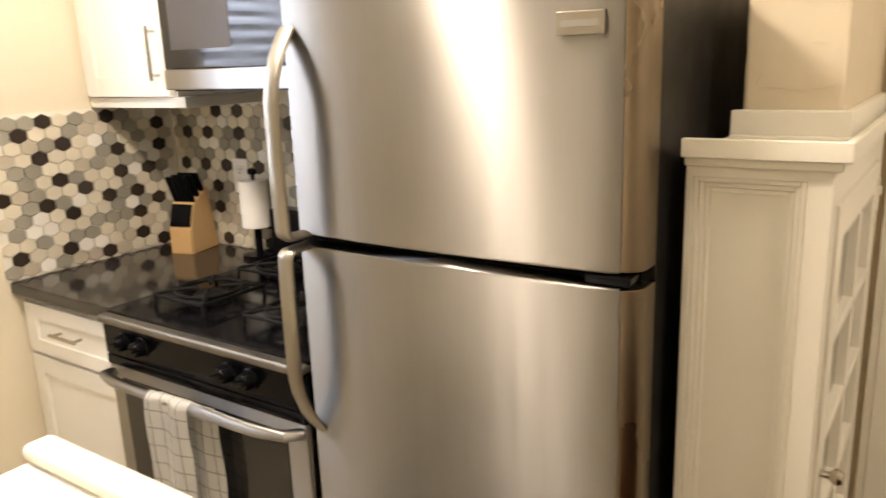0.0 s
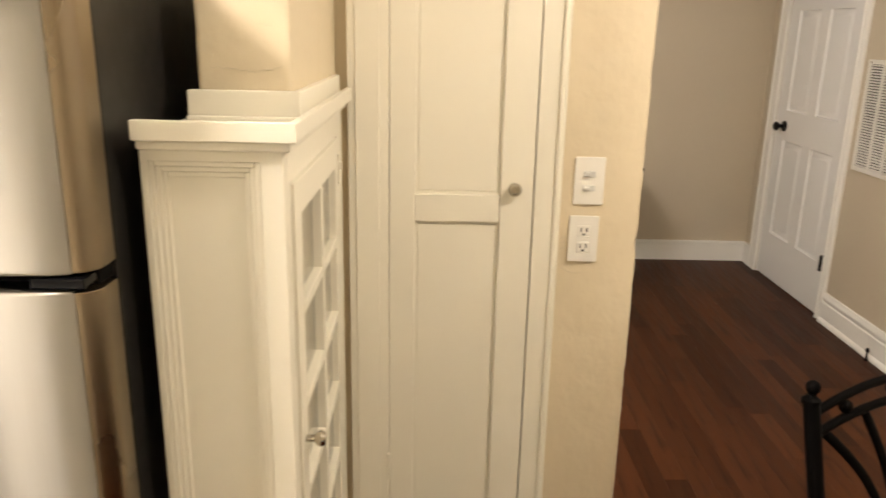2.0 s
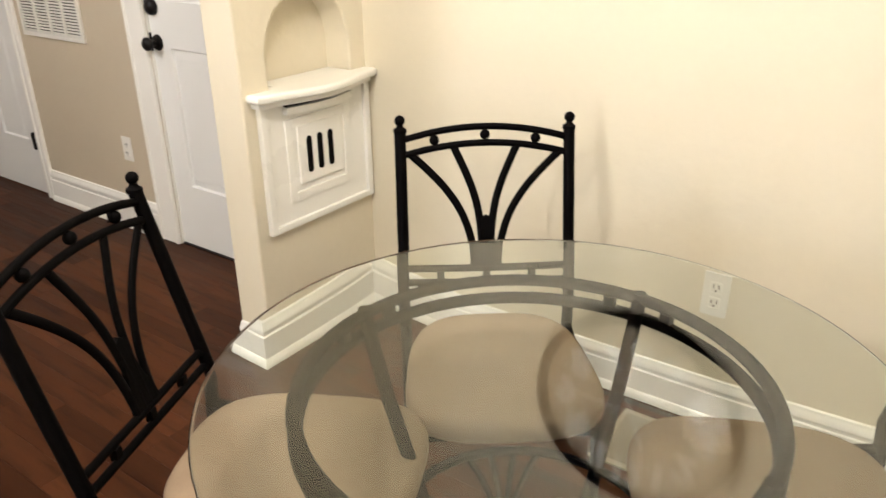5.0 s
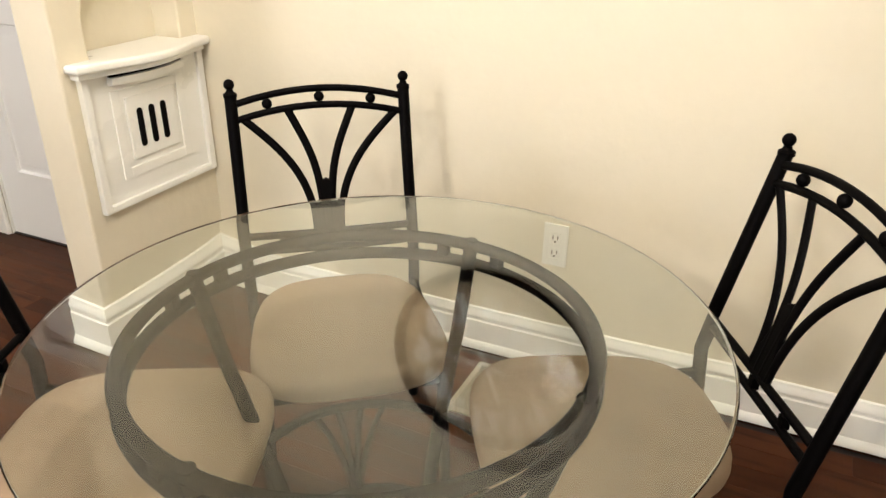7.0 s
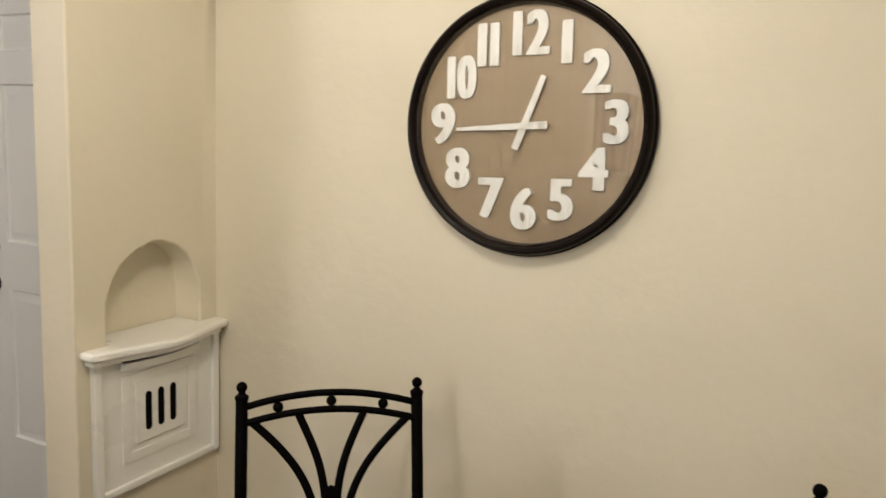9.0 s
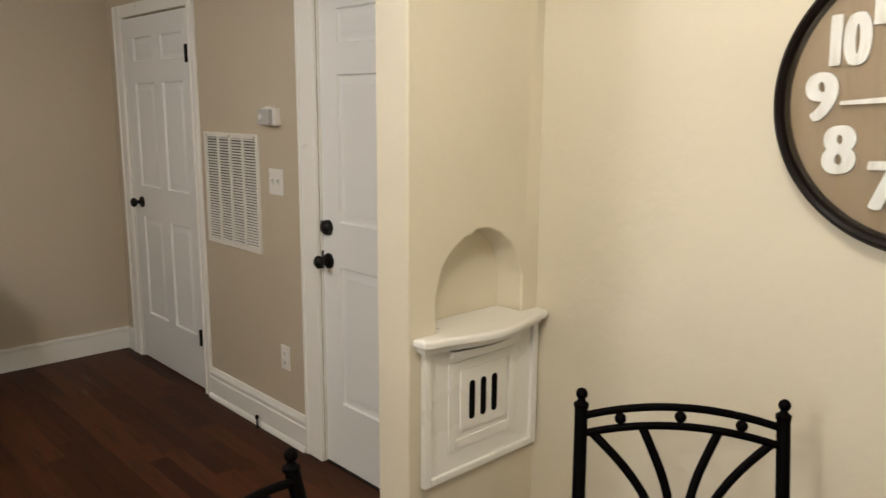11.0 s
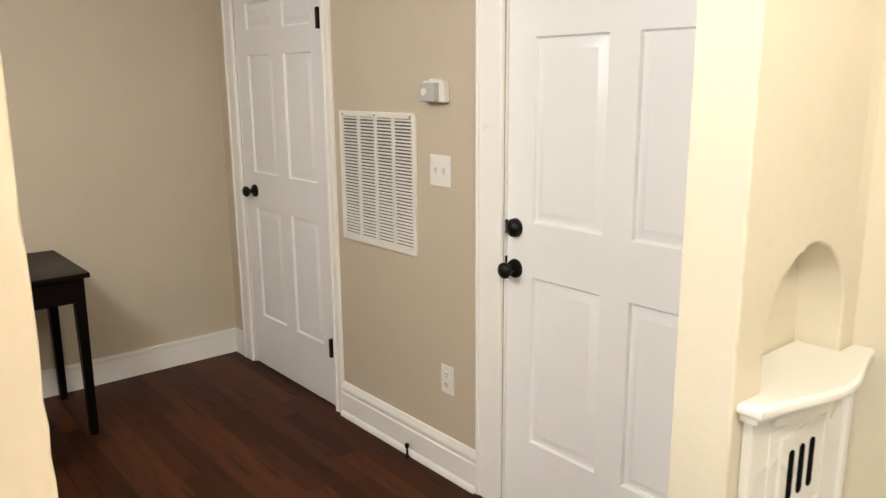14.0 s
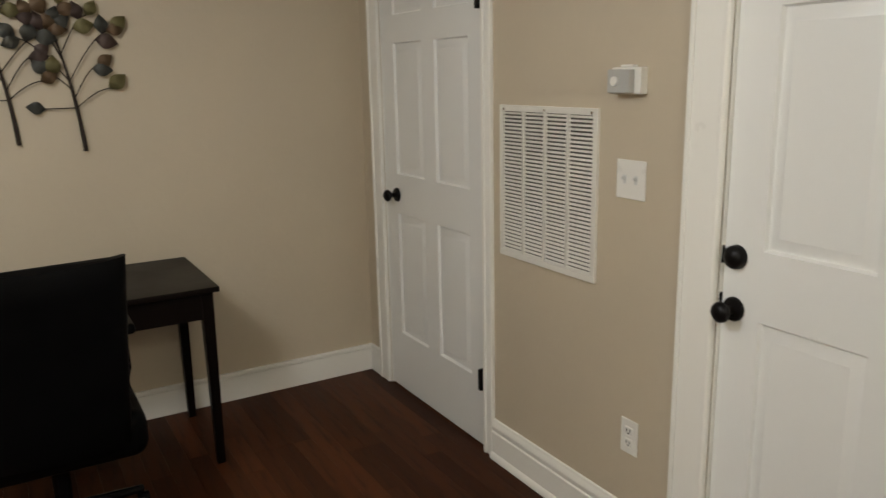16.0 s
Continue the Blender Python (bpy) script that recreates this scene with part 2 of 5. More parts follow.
M_LEAVES = [mat("metal_leaf_" + k, c, 0.45, 0.35, 0.25, 25, 120, 0.1, 60) for k, c in (
    ("olive", (0.20, 0.175, 0.075)), ("slate", (0.085, 0.085, 0.075)), ("copper", (0.17, 0.105, 0.055)), ("plum", (0.10, 0.065, 0.055)))]
M_TWIG = mat("dark_brown_wire", (0.022, 0.013, 0.008), 0.5, 0.3, 0.2, 30)
M_BLIND = mat("white_blind_slat", (0.78, 0.79, 0.80), 0.45)
M_CUP = mat("pale_crockery", (0.72, 0.70, 0.66), 0.2)


def glass_mat(name, tint, rough=0.0):
    m = bpy.data.materials.new(name)
    m.use_nodes = True
    b = m.node_tree.nodes["Principled BSDF"]
    b.inputs["Base Color"].default_value = (*tint, 1)
    b.inputs["Transmission Weight"].default_value = 1.0
    b.inputs["Roughness"].default_value, b.inputs["IOR"].default_value = rough, 1.46
    return m


M_GLASS = glass_mat("clear_table_glass", (0.88, 0.92, 0.88))
M_PANE = glass_mat("clear_pane", (0.96, 0.97, 0.96))


def glow_mat(name, colour, strength):
    m = bpy.data.materials.new(name)
    m.use_nodes = True
    b = m.node_tree.nodes["Principled BSDF"]
    b.inputs["Emission Color"].default_value, b.inputs["Emission Strength"].default_value = (*colour, 1), strength
    return m


M_SHADE = glow_mat("lit_frosted_shade", (1.0, 0.85, 0.65), 6.0)


# ---- builders ----
def box(bm, x0, x1, y0, y1, z0, z1, bevel=0.0, segs=2):
    r = bmesh.ops.create_cube(bm, size=1)
    bmesh.ops.transform(bm, verts=r["verts"], matrix=Matrix.Translation(((x0 + x1) / 2, (y0 + y1) / 2, (z0 + z1) / 2)) @ Matrix.Diagonal((abs(x1 - x0), abs(y1 - y0), abs(z1 - z0), 1)))
    if bevel:
        es = list({e for v in r["verts"] for e in v.link_edges})
        bmesh.ops.bevel(bm, geom=es, offset=bevel, segments=segs, profile=0.5, affect="EDGES")
    return bm


def boxed(*a, **k):
    return box(bmesh.new(), *a, **k)


def sweep(bm, pts, radius, sides=10, flat=1.0, closed=False, cap=True):
    """A tube along pts; radius may be a list; flat squeezes it along its second axis."""
    pts = [Vector(p) for p in pts]
    n = len(pts)
    rad = radius if isinstance(radius, (list, tuple)) else [radius] * n
    rings, up = [], None
    for i, p in enumerate(pts):
        a = pts[(i - 1) % n] if closed or i else p
        b = pts[(i + 1) % n] if closed or i < n - 1 else p
        d = (b - a).normalized()
        if up is None:
            up = Vector((0, 0, 1)) if abs(d.z) < 0.9 else Vector((0, 1, 0))
        side = d.cross(up).normalized()
        up = side.cross(d).normalized()
        rings.append([bm.verts.new(p + side * math.cos(2 * math.pi * k / sides) * rad[i] + up * math.sin(2 * math.pi * k / sides) * rad[i] * flat) for k in range(sides)])
    for i in range(n if closed else n - 1):
        r0, r1 = rings[i], rings[(i + 1) % n]
        for k in range(sides):
            bm.faces.new((r0[k], r0[(k + 1) % sides], r1[(k + 1) % sides], r1[k]))
    if cap and not closed:
        bm.faces.new(rings[0][::-1])
        bm.faces.new(rings[-1])
    bmesh.ops.recalc_face_normals(bm, faces=bm.faces)
    return bm


def lathe(bm, prof, segs=32, place=(0, 0, 0), axis="z"):
    """A turned shape from (radius, height) pairs."""
    turn = {"z": Matrix.Identity(4), "y": pose(0, 0, 0, -90), "x": pose(0, 0, 0, 0, 90)}[axis]
    m = Matrix.Translation(place) @ turn
    rings = []
    for r, z in prof:
        if r < 1e-5:
            rings.append([bm.verts.new(m @ Vector((0, 0, z)))])
        else:
            rings.append([bm.verts.new(m @ Vector((r * math.cos(2 * math.pi * k / segs), r * math.sin(2 * math.pi * k / segs), z))) for k in range(segs)])
    for a, b in zip(rings, rings[1:]):
        for k in range(segs):
            q = (k + 1) % segs
            if len(a) == 1 and len(b) > 1:
                bm.faces.new((a[0], b[q], b[k]))
            elif len(b) == 1 and len(a) > 1:
                bm.faces.new((a[k], a[q], b[0]))
            elif len(a) > 1:
                bm.faces.new((a[k], a[q], b[q], b[k]))
    bmesh.ops.recalc_face_normals(bm, faces=bm.faces)
    return bm


def ball(bm, place, r, segs=14):
    bmesh.ops.create_uvsphere(bm, u_segments=segs, v_segments=segs // 2 + 2, radius=r, matrix=Matrix.Translation(place))
    return bm


def extrude_outline(bm, pts, z0, z1, bevel=0.0, m=None, segs=2):
    """A flat outline in x, y raised from z0 to z1."""
    m = m or Matrix.Identity(4)
    vs = [bm.verts.new(Vector((x, y, z0))) for x, y in pts]
    f = bm.faces.new(vs)
    r = bmesh.ops.extrude_face_region(bm, geom=[f])
    tops = [g for g in r["geom"] if isinstance(g, bmesh.types.BMVert)]
    bmesh.ops.translate(bm, verts=tops, vec=(0, 0, z1 - z0))
    every = vs + tops
    if bevel:
        es = [e for e in {e for v in every for e in v.link_edges} if abs(e.verts[0].co.z - e.verts[1].co.z) < 1e-6]
        r = bmesh.ops.bevel(bm, geom=es, offset=bevel, segments=segs, profile=0.5, affect="EDGES")
    bmesh.ops.transform(bm, verts=bm.verts, matrix=m)
    bmesh.ops.recalc_face_normals(bm, faces=bm.faces)
    return bm


def mesh_of(name, bm, material, smooth=True):
    me = bpy.data.meshes.new(name)
    bm.normal_update()
    normals = []
    for f in bm.faces:
        f.smooth = smooth
        if smooth:
            # large flat faces keep their own normal, narrow bevels blend into them
            for v in f.verts:
                s = Vector((0, 0, 0))
                for g in v.link_faces:
                    if g.normal.dot(f.normal) > 0.74:
                        s += g.normal * g.calc_area()
                normals.append(s.normalized() if s.length > 1e-12 else f.normal.copy())
    bm.to_mesh(me)
    bm.free()
    if smooth and normals:
        me.normals_split_custom_set(normals)
    me.materials.append(material)
    return me


def part(name, bm, material, parent, label=""):
    ob = new(name, mesh_of(name, bm, material))
    ob.parent = parent
    if label:
        ob["label"] = label
    return ob


def thing(name, m, label, category, group="", kind=""):
    ob = new(name)
    ob.empty_display_size = 0.1
    ob.matrix_world = m
    return tagged(ob, label, category, group, kind)


def solid(name, bm, material, label, category="", kind="structure", m=None, group=""):
    ob = new(name, mesh_of(name, bm, material))
    if m:
        ob.matrix_world = m
    return tagged(ob, label, category, group, kind)


# ---- structure: dining room and kitchen to the east of the opening, living room to the west ----
CEIL = 2.45
EAST, SOUTH, WEST = 3.3, -4.6, -3.33
LIV_N = -0.06          # face of the living room's front wall
THICK = 0.13
JAMB_S, JAMB_N = -1.722, -0.540   # opening between dining and living room
HEAD = 2.12

# clock wall, with thickness, running the dining room's width
solid("wall_north", boxed(-THICK, EAST + 0.15, 0, 0.15, 0, CEIL), M_WALL, "cream painted uneven plaster wall", "wall")
solid("wall_east", boxed(EAST, EAST + 0.15, SOUTH, 0, 0, CEIL), M_WALL, "cream painted plaster wall", "wall")

# south wall with the kitchen window's opening
WX0, WX1, WZ0, WZ1 = 1.07, 1.97, 1.05, 2.10
bm = bmesh.new()
for a in ((WEST - 0.15, WX0, 0, CEIL), (WX1, EAST + 0.15, 0, CEIL), (WX0, WX1, 0, WZ0), (WX0, WX1, WZ1, CEIL)):
    box(bm, a[0], a[1], SOUTH - 0.15, SOUTH, a[2], a[3])
solid("wall_south", bm, M_WALL, "cream painted plaster wall with a window opening", "wall")

def worn_edge(bm, x, y, sx, sy):
    """Chips the upright corner at x, y of a wall; sx, sy point into the wall."""
    near = lambda v: abs(v.co.x - x) < 0.014 and abs(v.co.y - y) < 0.014
    es = [e for e in bm.edges if abs(e.verts[0].co.z - e.verts[1].co.z) > 0.3 and all(near(v) for v in e.verts)]
    bmesh.ops.subdivide_edges(bm, edges=es, cuts=90)
    for v in bm.verts:
        if near(v) and 0.02 < v.co.z < CEIL - 0.02:
            k = noise.noise(Vector((x * 9, y * 7, v.co.z * 20))) + 0.7 * noise.noise(Vector((x * 5, y * 3, v.co.z * 64)))
            v.co.x += sx * max(0, k) * 0.0045
            v.co.y += sy * max(0, k) * 0.0045


# dividing wall: switch pier, header over the opening, the niche pier
bm = bmesh.new()
box(bm, -THICK, 0, SOUTH, JAMB_S, 0, CEIL, 0.006)
worn_edge(bm, 0, JAMB_S, -1, -1)
solid("wall_divider", bm, M_WALL_TAN, "warm tan plaster wall beside the opening", "wall")
solid("wall_header", boxed(-THICK, 0, JAMB_S, JAMB_N, HEAD, CEIL), M_WALL, "plaster header over the wide opening", "wall")
solid("wall_kitchen", boxed(0, 0.17, SOUTH, -2.66, 0, CEIL), M_WALL, "cream kitchen wall behind the range", "wall")

# niche pier: an arched recess goes into it
NY, NW, NZ0, NZ1, ND = -0.253, 0.179, 0.89, 1.194, 0.105
bm = bmesh.new()
arch = [(NY - NW, NZ0), (NY - NW, NZ1 - 0.19)]
arch += [(NY - NW * math.cos(a), NZ1 - 0.19 + 0.19 * math.sin(a)) for a in np.linspace(0.12, math.pi - 0.12, 46)]
arch += [(NY + NW, NZ1 - 0.19), (NY + NW, NZ0)]
Y0, Y1 = JAMB_N, 0.0


def quad(a, b, c, d):
    bm.faces.new([bm.verts.new(v) for v in (a, b, c, d)])


top = [(y, CEIL) for y, z in arch]
for (a, b) in zip(arch, arch[1:]):
    if abs(a[0] - b[0]) > 1e-6:
        quad((0, a[0], a[1]), (0, b[0], b[1]), (0, b[0], CEIL), (0, a[0], CEIL))
    quad((0, a[0], a[1]), (-ND, a[0], a[1]), (-ND, b[0], b[1]), (0, b[0], b[1]))
for lo, hi in ((0, NZ0), (NZ0, NZ1 - 0.19), (NZ1 - 0.19, CEIL)):
    quad((0, Y0, lo), (0, NY - NW, lo), (0, NY - NW, hi), (0, Y0, hi))
    quad((0, NY + NW, lo), (0, Y1, lo), (0, Y1, hi), (0, NY + NW, hi))
    quad((-THICK, Y0, lo), (0, Y0, lo), (0, Y0, hi), (-THICK, Y0, hi))
quad((0, NY - NW, 0), (0, NY + NW, 0), (0, NY + NW, NZ0), (0, NY - NW, NZ0))
quad((0, NY - NW, NZ0), (0, NY + NW, NZ0), (-ND, NY + NW, NZ0), (-ND, NY - NW, NZ0))
bm.faces.new([bm.verts.new((-ND, y, z)) for y, z in arch])
quad((-THICK, Y0, 0), (-THICK, Y1, 0), (-THICK, Y1, CEIL), (-THICK, Y0, CEIL))
quad((-THICK, Y0, CEIL), (0, Y0, CEIL), (0, Y1, CEIL), (-THICK, Y1, CEIL))
bmesh.ops.remove_doubles(bm, verts=bm.verts, dist=0.0005)
bmesh.ops.recalc_face_normals(bm, faces=bm.faces)
es = [e for e in bm.edges if len(e.link_faces) == 2 and e.calc_face_angle(0) > 1.2 and all(abs(v.co.x) < 1e-4 for v in e.verts) and max(v.co.z for v in e.verts) < CEIL + 1]
bmesh.ops.bevel(bm, geom=es, offset=0.008, segments=3, profile=0.5, affect="EDGES")
es = [e for e in bm.edges if abs(e.verts[0].co.z - e.verts[1].co.z) > 0.3 and all(abs(v.co.y - Y0) < 0.012 and v.co.x > -0.02 for v in e.verts)]
bmesh.ops.subdivide_edges(bm, edges=es, cuts=70)
for v in bm.verts:
    if abs(v.co.y - Y0) < 0.012 and -0.02 < v.co.x and 0.01 < v.co.z < CEIL - 0.01:
        k = noise.noise(Vector((0, 0, v.co.z * 22))) + 0.6 * noise.noise(Vector((3, 0, v.co.z * 70)))
        v.co.x -= max(0, k) * 0.008
        v.co.y += max(0, k) * 0.006
    elif abs(v.co.x) < 0.012 and NZ0 < v.co.z < NZ1 + 0.02:
        k = noise.noise(v.co * 30)
        v.co.z += k * 0.004
        if NY - 0.125 < v.co.y < NY - 0.035 and v.co.z > NZ1 - 0.09:      # a lump of plaster left at the arch's shoulder
            v.co.z -= 0.006 + 0.005 * noise.noise(v.co * 60)
        v.co.y += noise.noise(v.co * 26 + Vector((9, 0, 0))) * 0.003
solid("wall_niche", bm, M_WALL, "cream plaster pier with an arched recess, chipped edge", "wall")

# living room walls
FD0, FD1 = -1.121, -0.205     # front door
CD0, CD1 = -3.10, -2.235      # closet door
DZ = 2.03
bm = bmesh.new()
for a in ((WEST - 0.15, CD0, 0, CEIL), (CD1, FD0, 0, CEIL), (FD1, -THICK, 0, CEIL), (CD0, CD1, DZ, CEIL), (FD0, FD1, DZ, CEIL)):
    box(bm, a[0], a[1], LIV_N, 0.15, a[2], a[3])
solid("wall_front", bm, M_WALL_LIVING, "tan painted wall with two door openings", "wall")
solid("wall_west", boxed(WEST - 0.15, WEST, SOUTH, LIV_N, 0, CEIL), M_WALL_LIVING, "tan painted wall behind the desk", "wall")
solid("ceiling", boxed(WEST - 0.15, EAST + 0.15, SOUTH - 0.15, 0.15, CEIL, CEIL + 0.1), M_CEIL, "plain off-white ceiling", "ceiling")
floor = solid("floor", boxed(WEST - 0.15, EAST + 0.15, SOUTH - 0.15, 0.15, -0.12, -0.012), M_SUBFLOOR, "dark stained oak strip floor", "floor")


# baseboards: stepped profile swept along a wall; local x along, front towards -y
def base_profile(bm, x0, x1, h=0.142, d=0.018, m0=0.0, m1=0.0, shoe=True):
    """m0, m1: how far the front runs past each end, for mitred corners."""
    prof = [(0, 0), (-d - (0.012 if shoe else 0), 0), (-d - (0.012 if shoe else 0), 0.012), (-d - (0.004 if shoe else 0), 0.024), (-d, 0.026), (-d, h * 0.68), (-d + 0.005, h * 0.70), (-d + 0.005, h * 0.76),
            (-d + 0.001, h * 0.79), (-d + 0.001, h * 0.86), (-d + 0.008, h * 0.92), (-d + 0.010, h * 0.985), (-d + 0.014, h), (0, h)]
    ends = []
    for x, mm in ((x0, -m0), (x1, m1)):
        ends.append([bm.verts.new((x + mm * (-y / d), y, z)) for y, z in prof])
    k = len(prof)
    for i in range(k):
        bm.faces.new((ends[0][i], ends[0][(i + 1) % k], ends[1][(i + 1) % k], ends[1][i]))
    bm.faces.new(ends[0][::-1])
    bm.faces.new(ends[1])
    bmesh.ops.recalc_face_normals(bm, faces=bm.faces)
    return bm


def baseboard(m, x0, x1, label="white glossy moulded baseboard", **k):
    return solid("baseboard", base_profile(bmesh.new(), x0, x1, **k), M_TRIM, label, "baseboard", m=m)


D = 0.018
baseboard(pose(0, 0, 0), 0.0, EAST, m0=-D)                                 # clock wall
baseboard(pose(0, 0, 0, 0, 0, 90), JAMB_N, 0.0, m0=D, m1=-D)                # below the niche
baseboard(pose(0, JAMB_N, 0), -THICK, 0.0, m0=0, m1=D)                     # the pier's end
baseboard(pose(0, LIV_N, 0), CD1 + 0.062, FD0 - 0.128, h=0.165)             # between the doors
solid("baseboard", box(boxed(WEST + 0.0165, CD0 - 0.10, -0.016, 0, 0, 0.118, 0.002), WEST + 0.0195, CD0 - 0.10, -0.019, 0, 0.1185, 0.142, 0.006), M_TRIM, "white painted plain baseboard with a rounded cap", "baseboard", m=pose(0, LIV_N, 0))
solid("baseboard", box(boxed(SOUTH, LIV_N, -0.016, 0, 0, 0.118, 0.002), SOUTH, LIV_N, -0.019, 0, 0.1185, 0.142, 0.006), M_TRIM, "white painted plain baseboard with a rounded cap", "baseboard", m=pose(WEST, 0, 0, 0, 0, 90))
baseboard(pose(EAST, 0, 0, 0, 0, -90), 0, 4.6)


# ---- doors ----
def six_panel(name, m, w, h, label, hand, lock, hinge_side, hinges):
    """A six-panel door in a cased opening. Local x across from 0 to w, front towards -y, face at y = 0."""
    d = thing(name, m, label, "door", kind="structure")
    stile, mid = 0.118, 0.105
    rows = ((0.295, 0.89), (1.075, 1.665), (1.785, h - 0.115))
    cols = ((stile, (w - mid) / 2), ((w + mid) / 2, w - stile))
    part("slab", boxed(0.003, w - 0.003, 0.014, 0.04, 0.008, h - 0.004), M_DOOR, d)
    for x0, x1 in ((0.003, stile), (w - stile, w - 0.003), ((w - mid) / 2, (w + mid) / 2)):
        part("stile", boxed(x0, x1, 0.0, 0.0145, 0.008, h - 0.004), M_DOOR, d)
    zs = [0.008] + [z for r in rows for z in r] + [h - 0.004]
    for z0, z1 in zip(zs[::2], zs[1::2]):
        for x0, x1 in cols:
            part("rail", boxed(x0, x1, 0.0, 0.0145, z0, z1), M_DOOR, d)
    for x0, x1 in cols:
        for z0, z1 in rows:
            bm = bmesh.new()
            loops = []
            for inset, y in ((0.0, 0.0), (0.005, 0.0115), (0.012, 0.0137), (0.038, 0.0025), (0.041, 0.0006)):
                loops.append([bm.verts.new((a, y, c)) for a, c in ((x0 + inset, z0 + inset), (x1 - inset, z0 + inset), (x1 - inset, z1 - inset), (x0 + inset, z1 - inset))])
            for a, b in zip(loops, loops[1:]):
                for k in range(4):
                    bm.faces.new((a[k], a[(k + 1) % 4], b[(k + 1) % 4], b[k]))
            bm.faces.new(loops[-1])
            bmesh.ops.recalc_face_normals(bm, faces=bm.faces)
            part("panel", bm, M_DOOR, d)
    kx = hand
    knob = part("door_knob", lathe(bmesh.new(), [(0, -0.068), (0.018, -0.067), (0.027, -0.058), (0.028, -0.050), (0.022, -0.040), (0.011, -0.032), (0.011, -0.014), (0.030, -0.010), (0.033, -0.004), (0.033, 0.0)], 24, (kx, 0, 0.908 if lock else 0.977), "y"), M_BRONZE, d, "black round door knob")
    if lock:
        part("deadbolt", lathe(bmesh.new(), [(0, -0.030), (0.012, -0.030), (0.026, -0.024), (0.031, -0.016), (0.032, 0.0)], 24, (kx, 0, 1.049), "y"), M_BRONZE, d, "black round deadbolt")
        for name, z, h in (("strike_plate", 0.908, 0.038), ("bolt_plate", 1.049, 0.024)):
            part(name, boxed(-0.004, 0.0035, -0.010, 0.002, z - h, z + h, 0.002), M_BRONZE, d, "black latch plate on the door's edge")
    for z in hinges:
        part("hinge", box(boxed(hinge_side - 0.010, hinge_side + 0.010, -0.032, 0.002, z - 0.045, z + 0.045, 0.003), hinge_side - 0.014, hinge_side + 0.014, -0.002, 0.001, z - 0.044, z + 0.044), M_BRONZE, d, "black hinge")
    return d


def casing(m, x0, x1, h, left, right, label="white glossy door casing"):
    """Trim round an opening x0..x1, local front towards -y, on a wall face at y = 0."""
    c = thing("trim", m, label, "door casing", kind="structure")
    for name, a in (("jamb_board", (x0 - left, x0 - 0.004, 0, h + 0.07)), ("jamb_board", (x1 + 0.004, x1 + right, 0, h + 0.07))):
        bm = boxed(a[0], a[1], -0.016, 0.0, a[2], a[3], 0.003)
        wide = a[1] - a[0]
        if wide > 0.05:
            box(bm, a[0] + 0.002, a[0] + 0.018, -0.023, -0.014, a[2], a[3], 0.004)
            box(bm, a[1] - 0.016, a[1] - 0.003, -0.019, -0.014, a[2], a[3], 0.003)
        part(name, bm, M_TRIM, c)
    part("head_board", boxed(x0 - left, x1 + right, -0.0155, 0.0, h + 0.004, h + 0.072, 0.003), M_TRIM, c)
    # the lining inside the opening
    part("lining", box(boxed(x0 - 0.004, x0 + 0.001, 0.0, 0.14, 0, h), x1 - 0.001, x1 + 0.004, 0.0, 0.14, 0, h), M_TRIM, c)
    return c


six_panel("door_front", pose(FD0, LIV_N + 0.012, 0), FD1 - FD0, DZ, "white six-panel front door with black knob and deadbolt", 0.042, True, FD1 - FD0 - 0.01, ())
casing(pose(0, LIV_N, 0), FD0, FD1, DZ, 0.126, 0.07)
six_panel("door_closet", pose(CD0, LIV_N + 0.004, 0), CD1 - CD0, DZ, "white six-panel closet door with black knob", 0.116, False, CD1 - CD0 - 0.013, (0.31, 1.80))
casing(pose(0, LIV_N, 0), CD0, CD1, DZ, 0.10, 0.062)
solid("threshold", boxed(FD0, FD1, LIV_N + 0.002, 0.14, -0.01, 0.006, 0.003), M_BRONZE, "dark metal door threshold", "threshold")
# unseen slab, added only to close both door openings from behind
solid("door_backing", boxed(WEST, -THICK, 0.152, 0.2, 0, CEIL), M_CEIL, "unseen plain slab added to close the openings behind the doors", "wall")


# ---- kitchen window ----
win = thing("window_1", pose(0, SOUTH, 0), "white framed window with horizontal blinds", "window", kind="structure")
bm = bmesh.new()
for a in ((WX0 - 0.03, WX0, WZ0 - 0.02, WZ1 + 0.08), (WX1, WX1 + 0.03, WZ0 - 0.02, WZ1 + 0.08), (WX0, WX1, WZ1, WZ1 + 0.08)):
    box(bm, a[0], a[1], 0.0, 0.018, a[2], a[3], 0.003)
part("window_frame", bm, M_TRIM, win)
part("window_sill", boxed(WX0 - 0.09, WX1 + 0.09, -0.14, 0.05, WZ0 - 0.03, WZ0, 0.005), M_TRIM, win)
bm = bmesh.new()
for a in ((WX0, WX0 + 0.04, WZ0, WZ1), (WX1 - 0.04, WX1, WZ0, WZ1), (WX0, WX1, WZ0, WZ0 + 0.04), (WX0, WX1, WZ1 - 0.04, WZ1), (WX0, WX1, 1.55, 1.59)):
    box(bm, a[0], a[1], -0.12, -0.09, a[2], a[3], 0.002)
part("sash", bm, M_TRIM, win)
pane = part("pane", boxed(WX0 + 0.03, WX1 - 0.03, -0.108, -0.104, WZ0 + 0.03, WZ1 - 0.03), M_PANE, win)
pane.visible_shadow = False
blind = thing("window_blind", pose(0, SOUTH, 0), "white horizontal slat blind, tilted half open", "blind")
me = mesh_of("slat", box(bmesh.new(), WX0 + 0.01, WX1 - 0.01, -0.025, 0.025, -0.0012, 0.0012), M_BLIND)
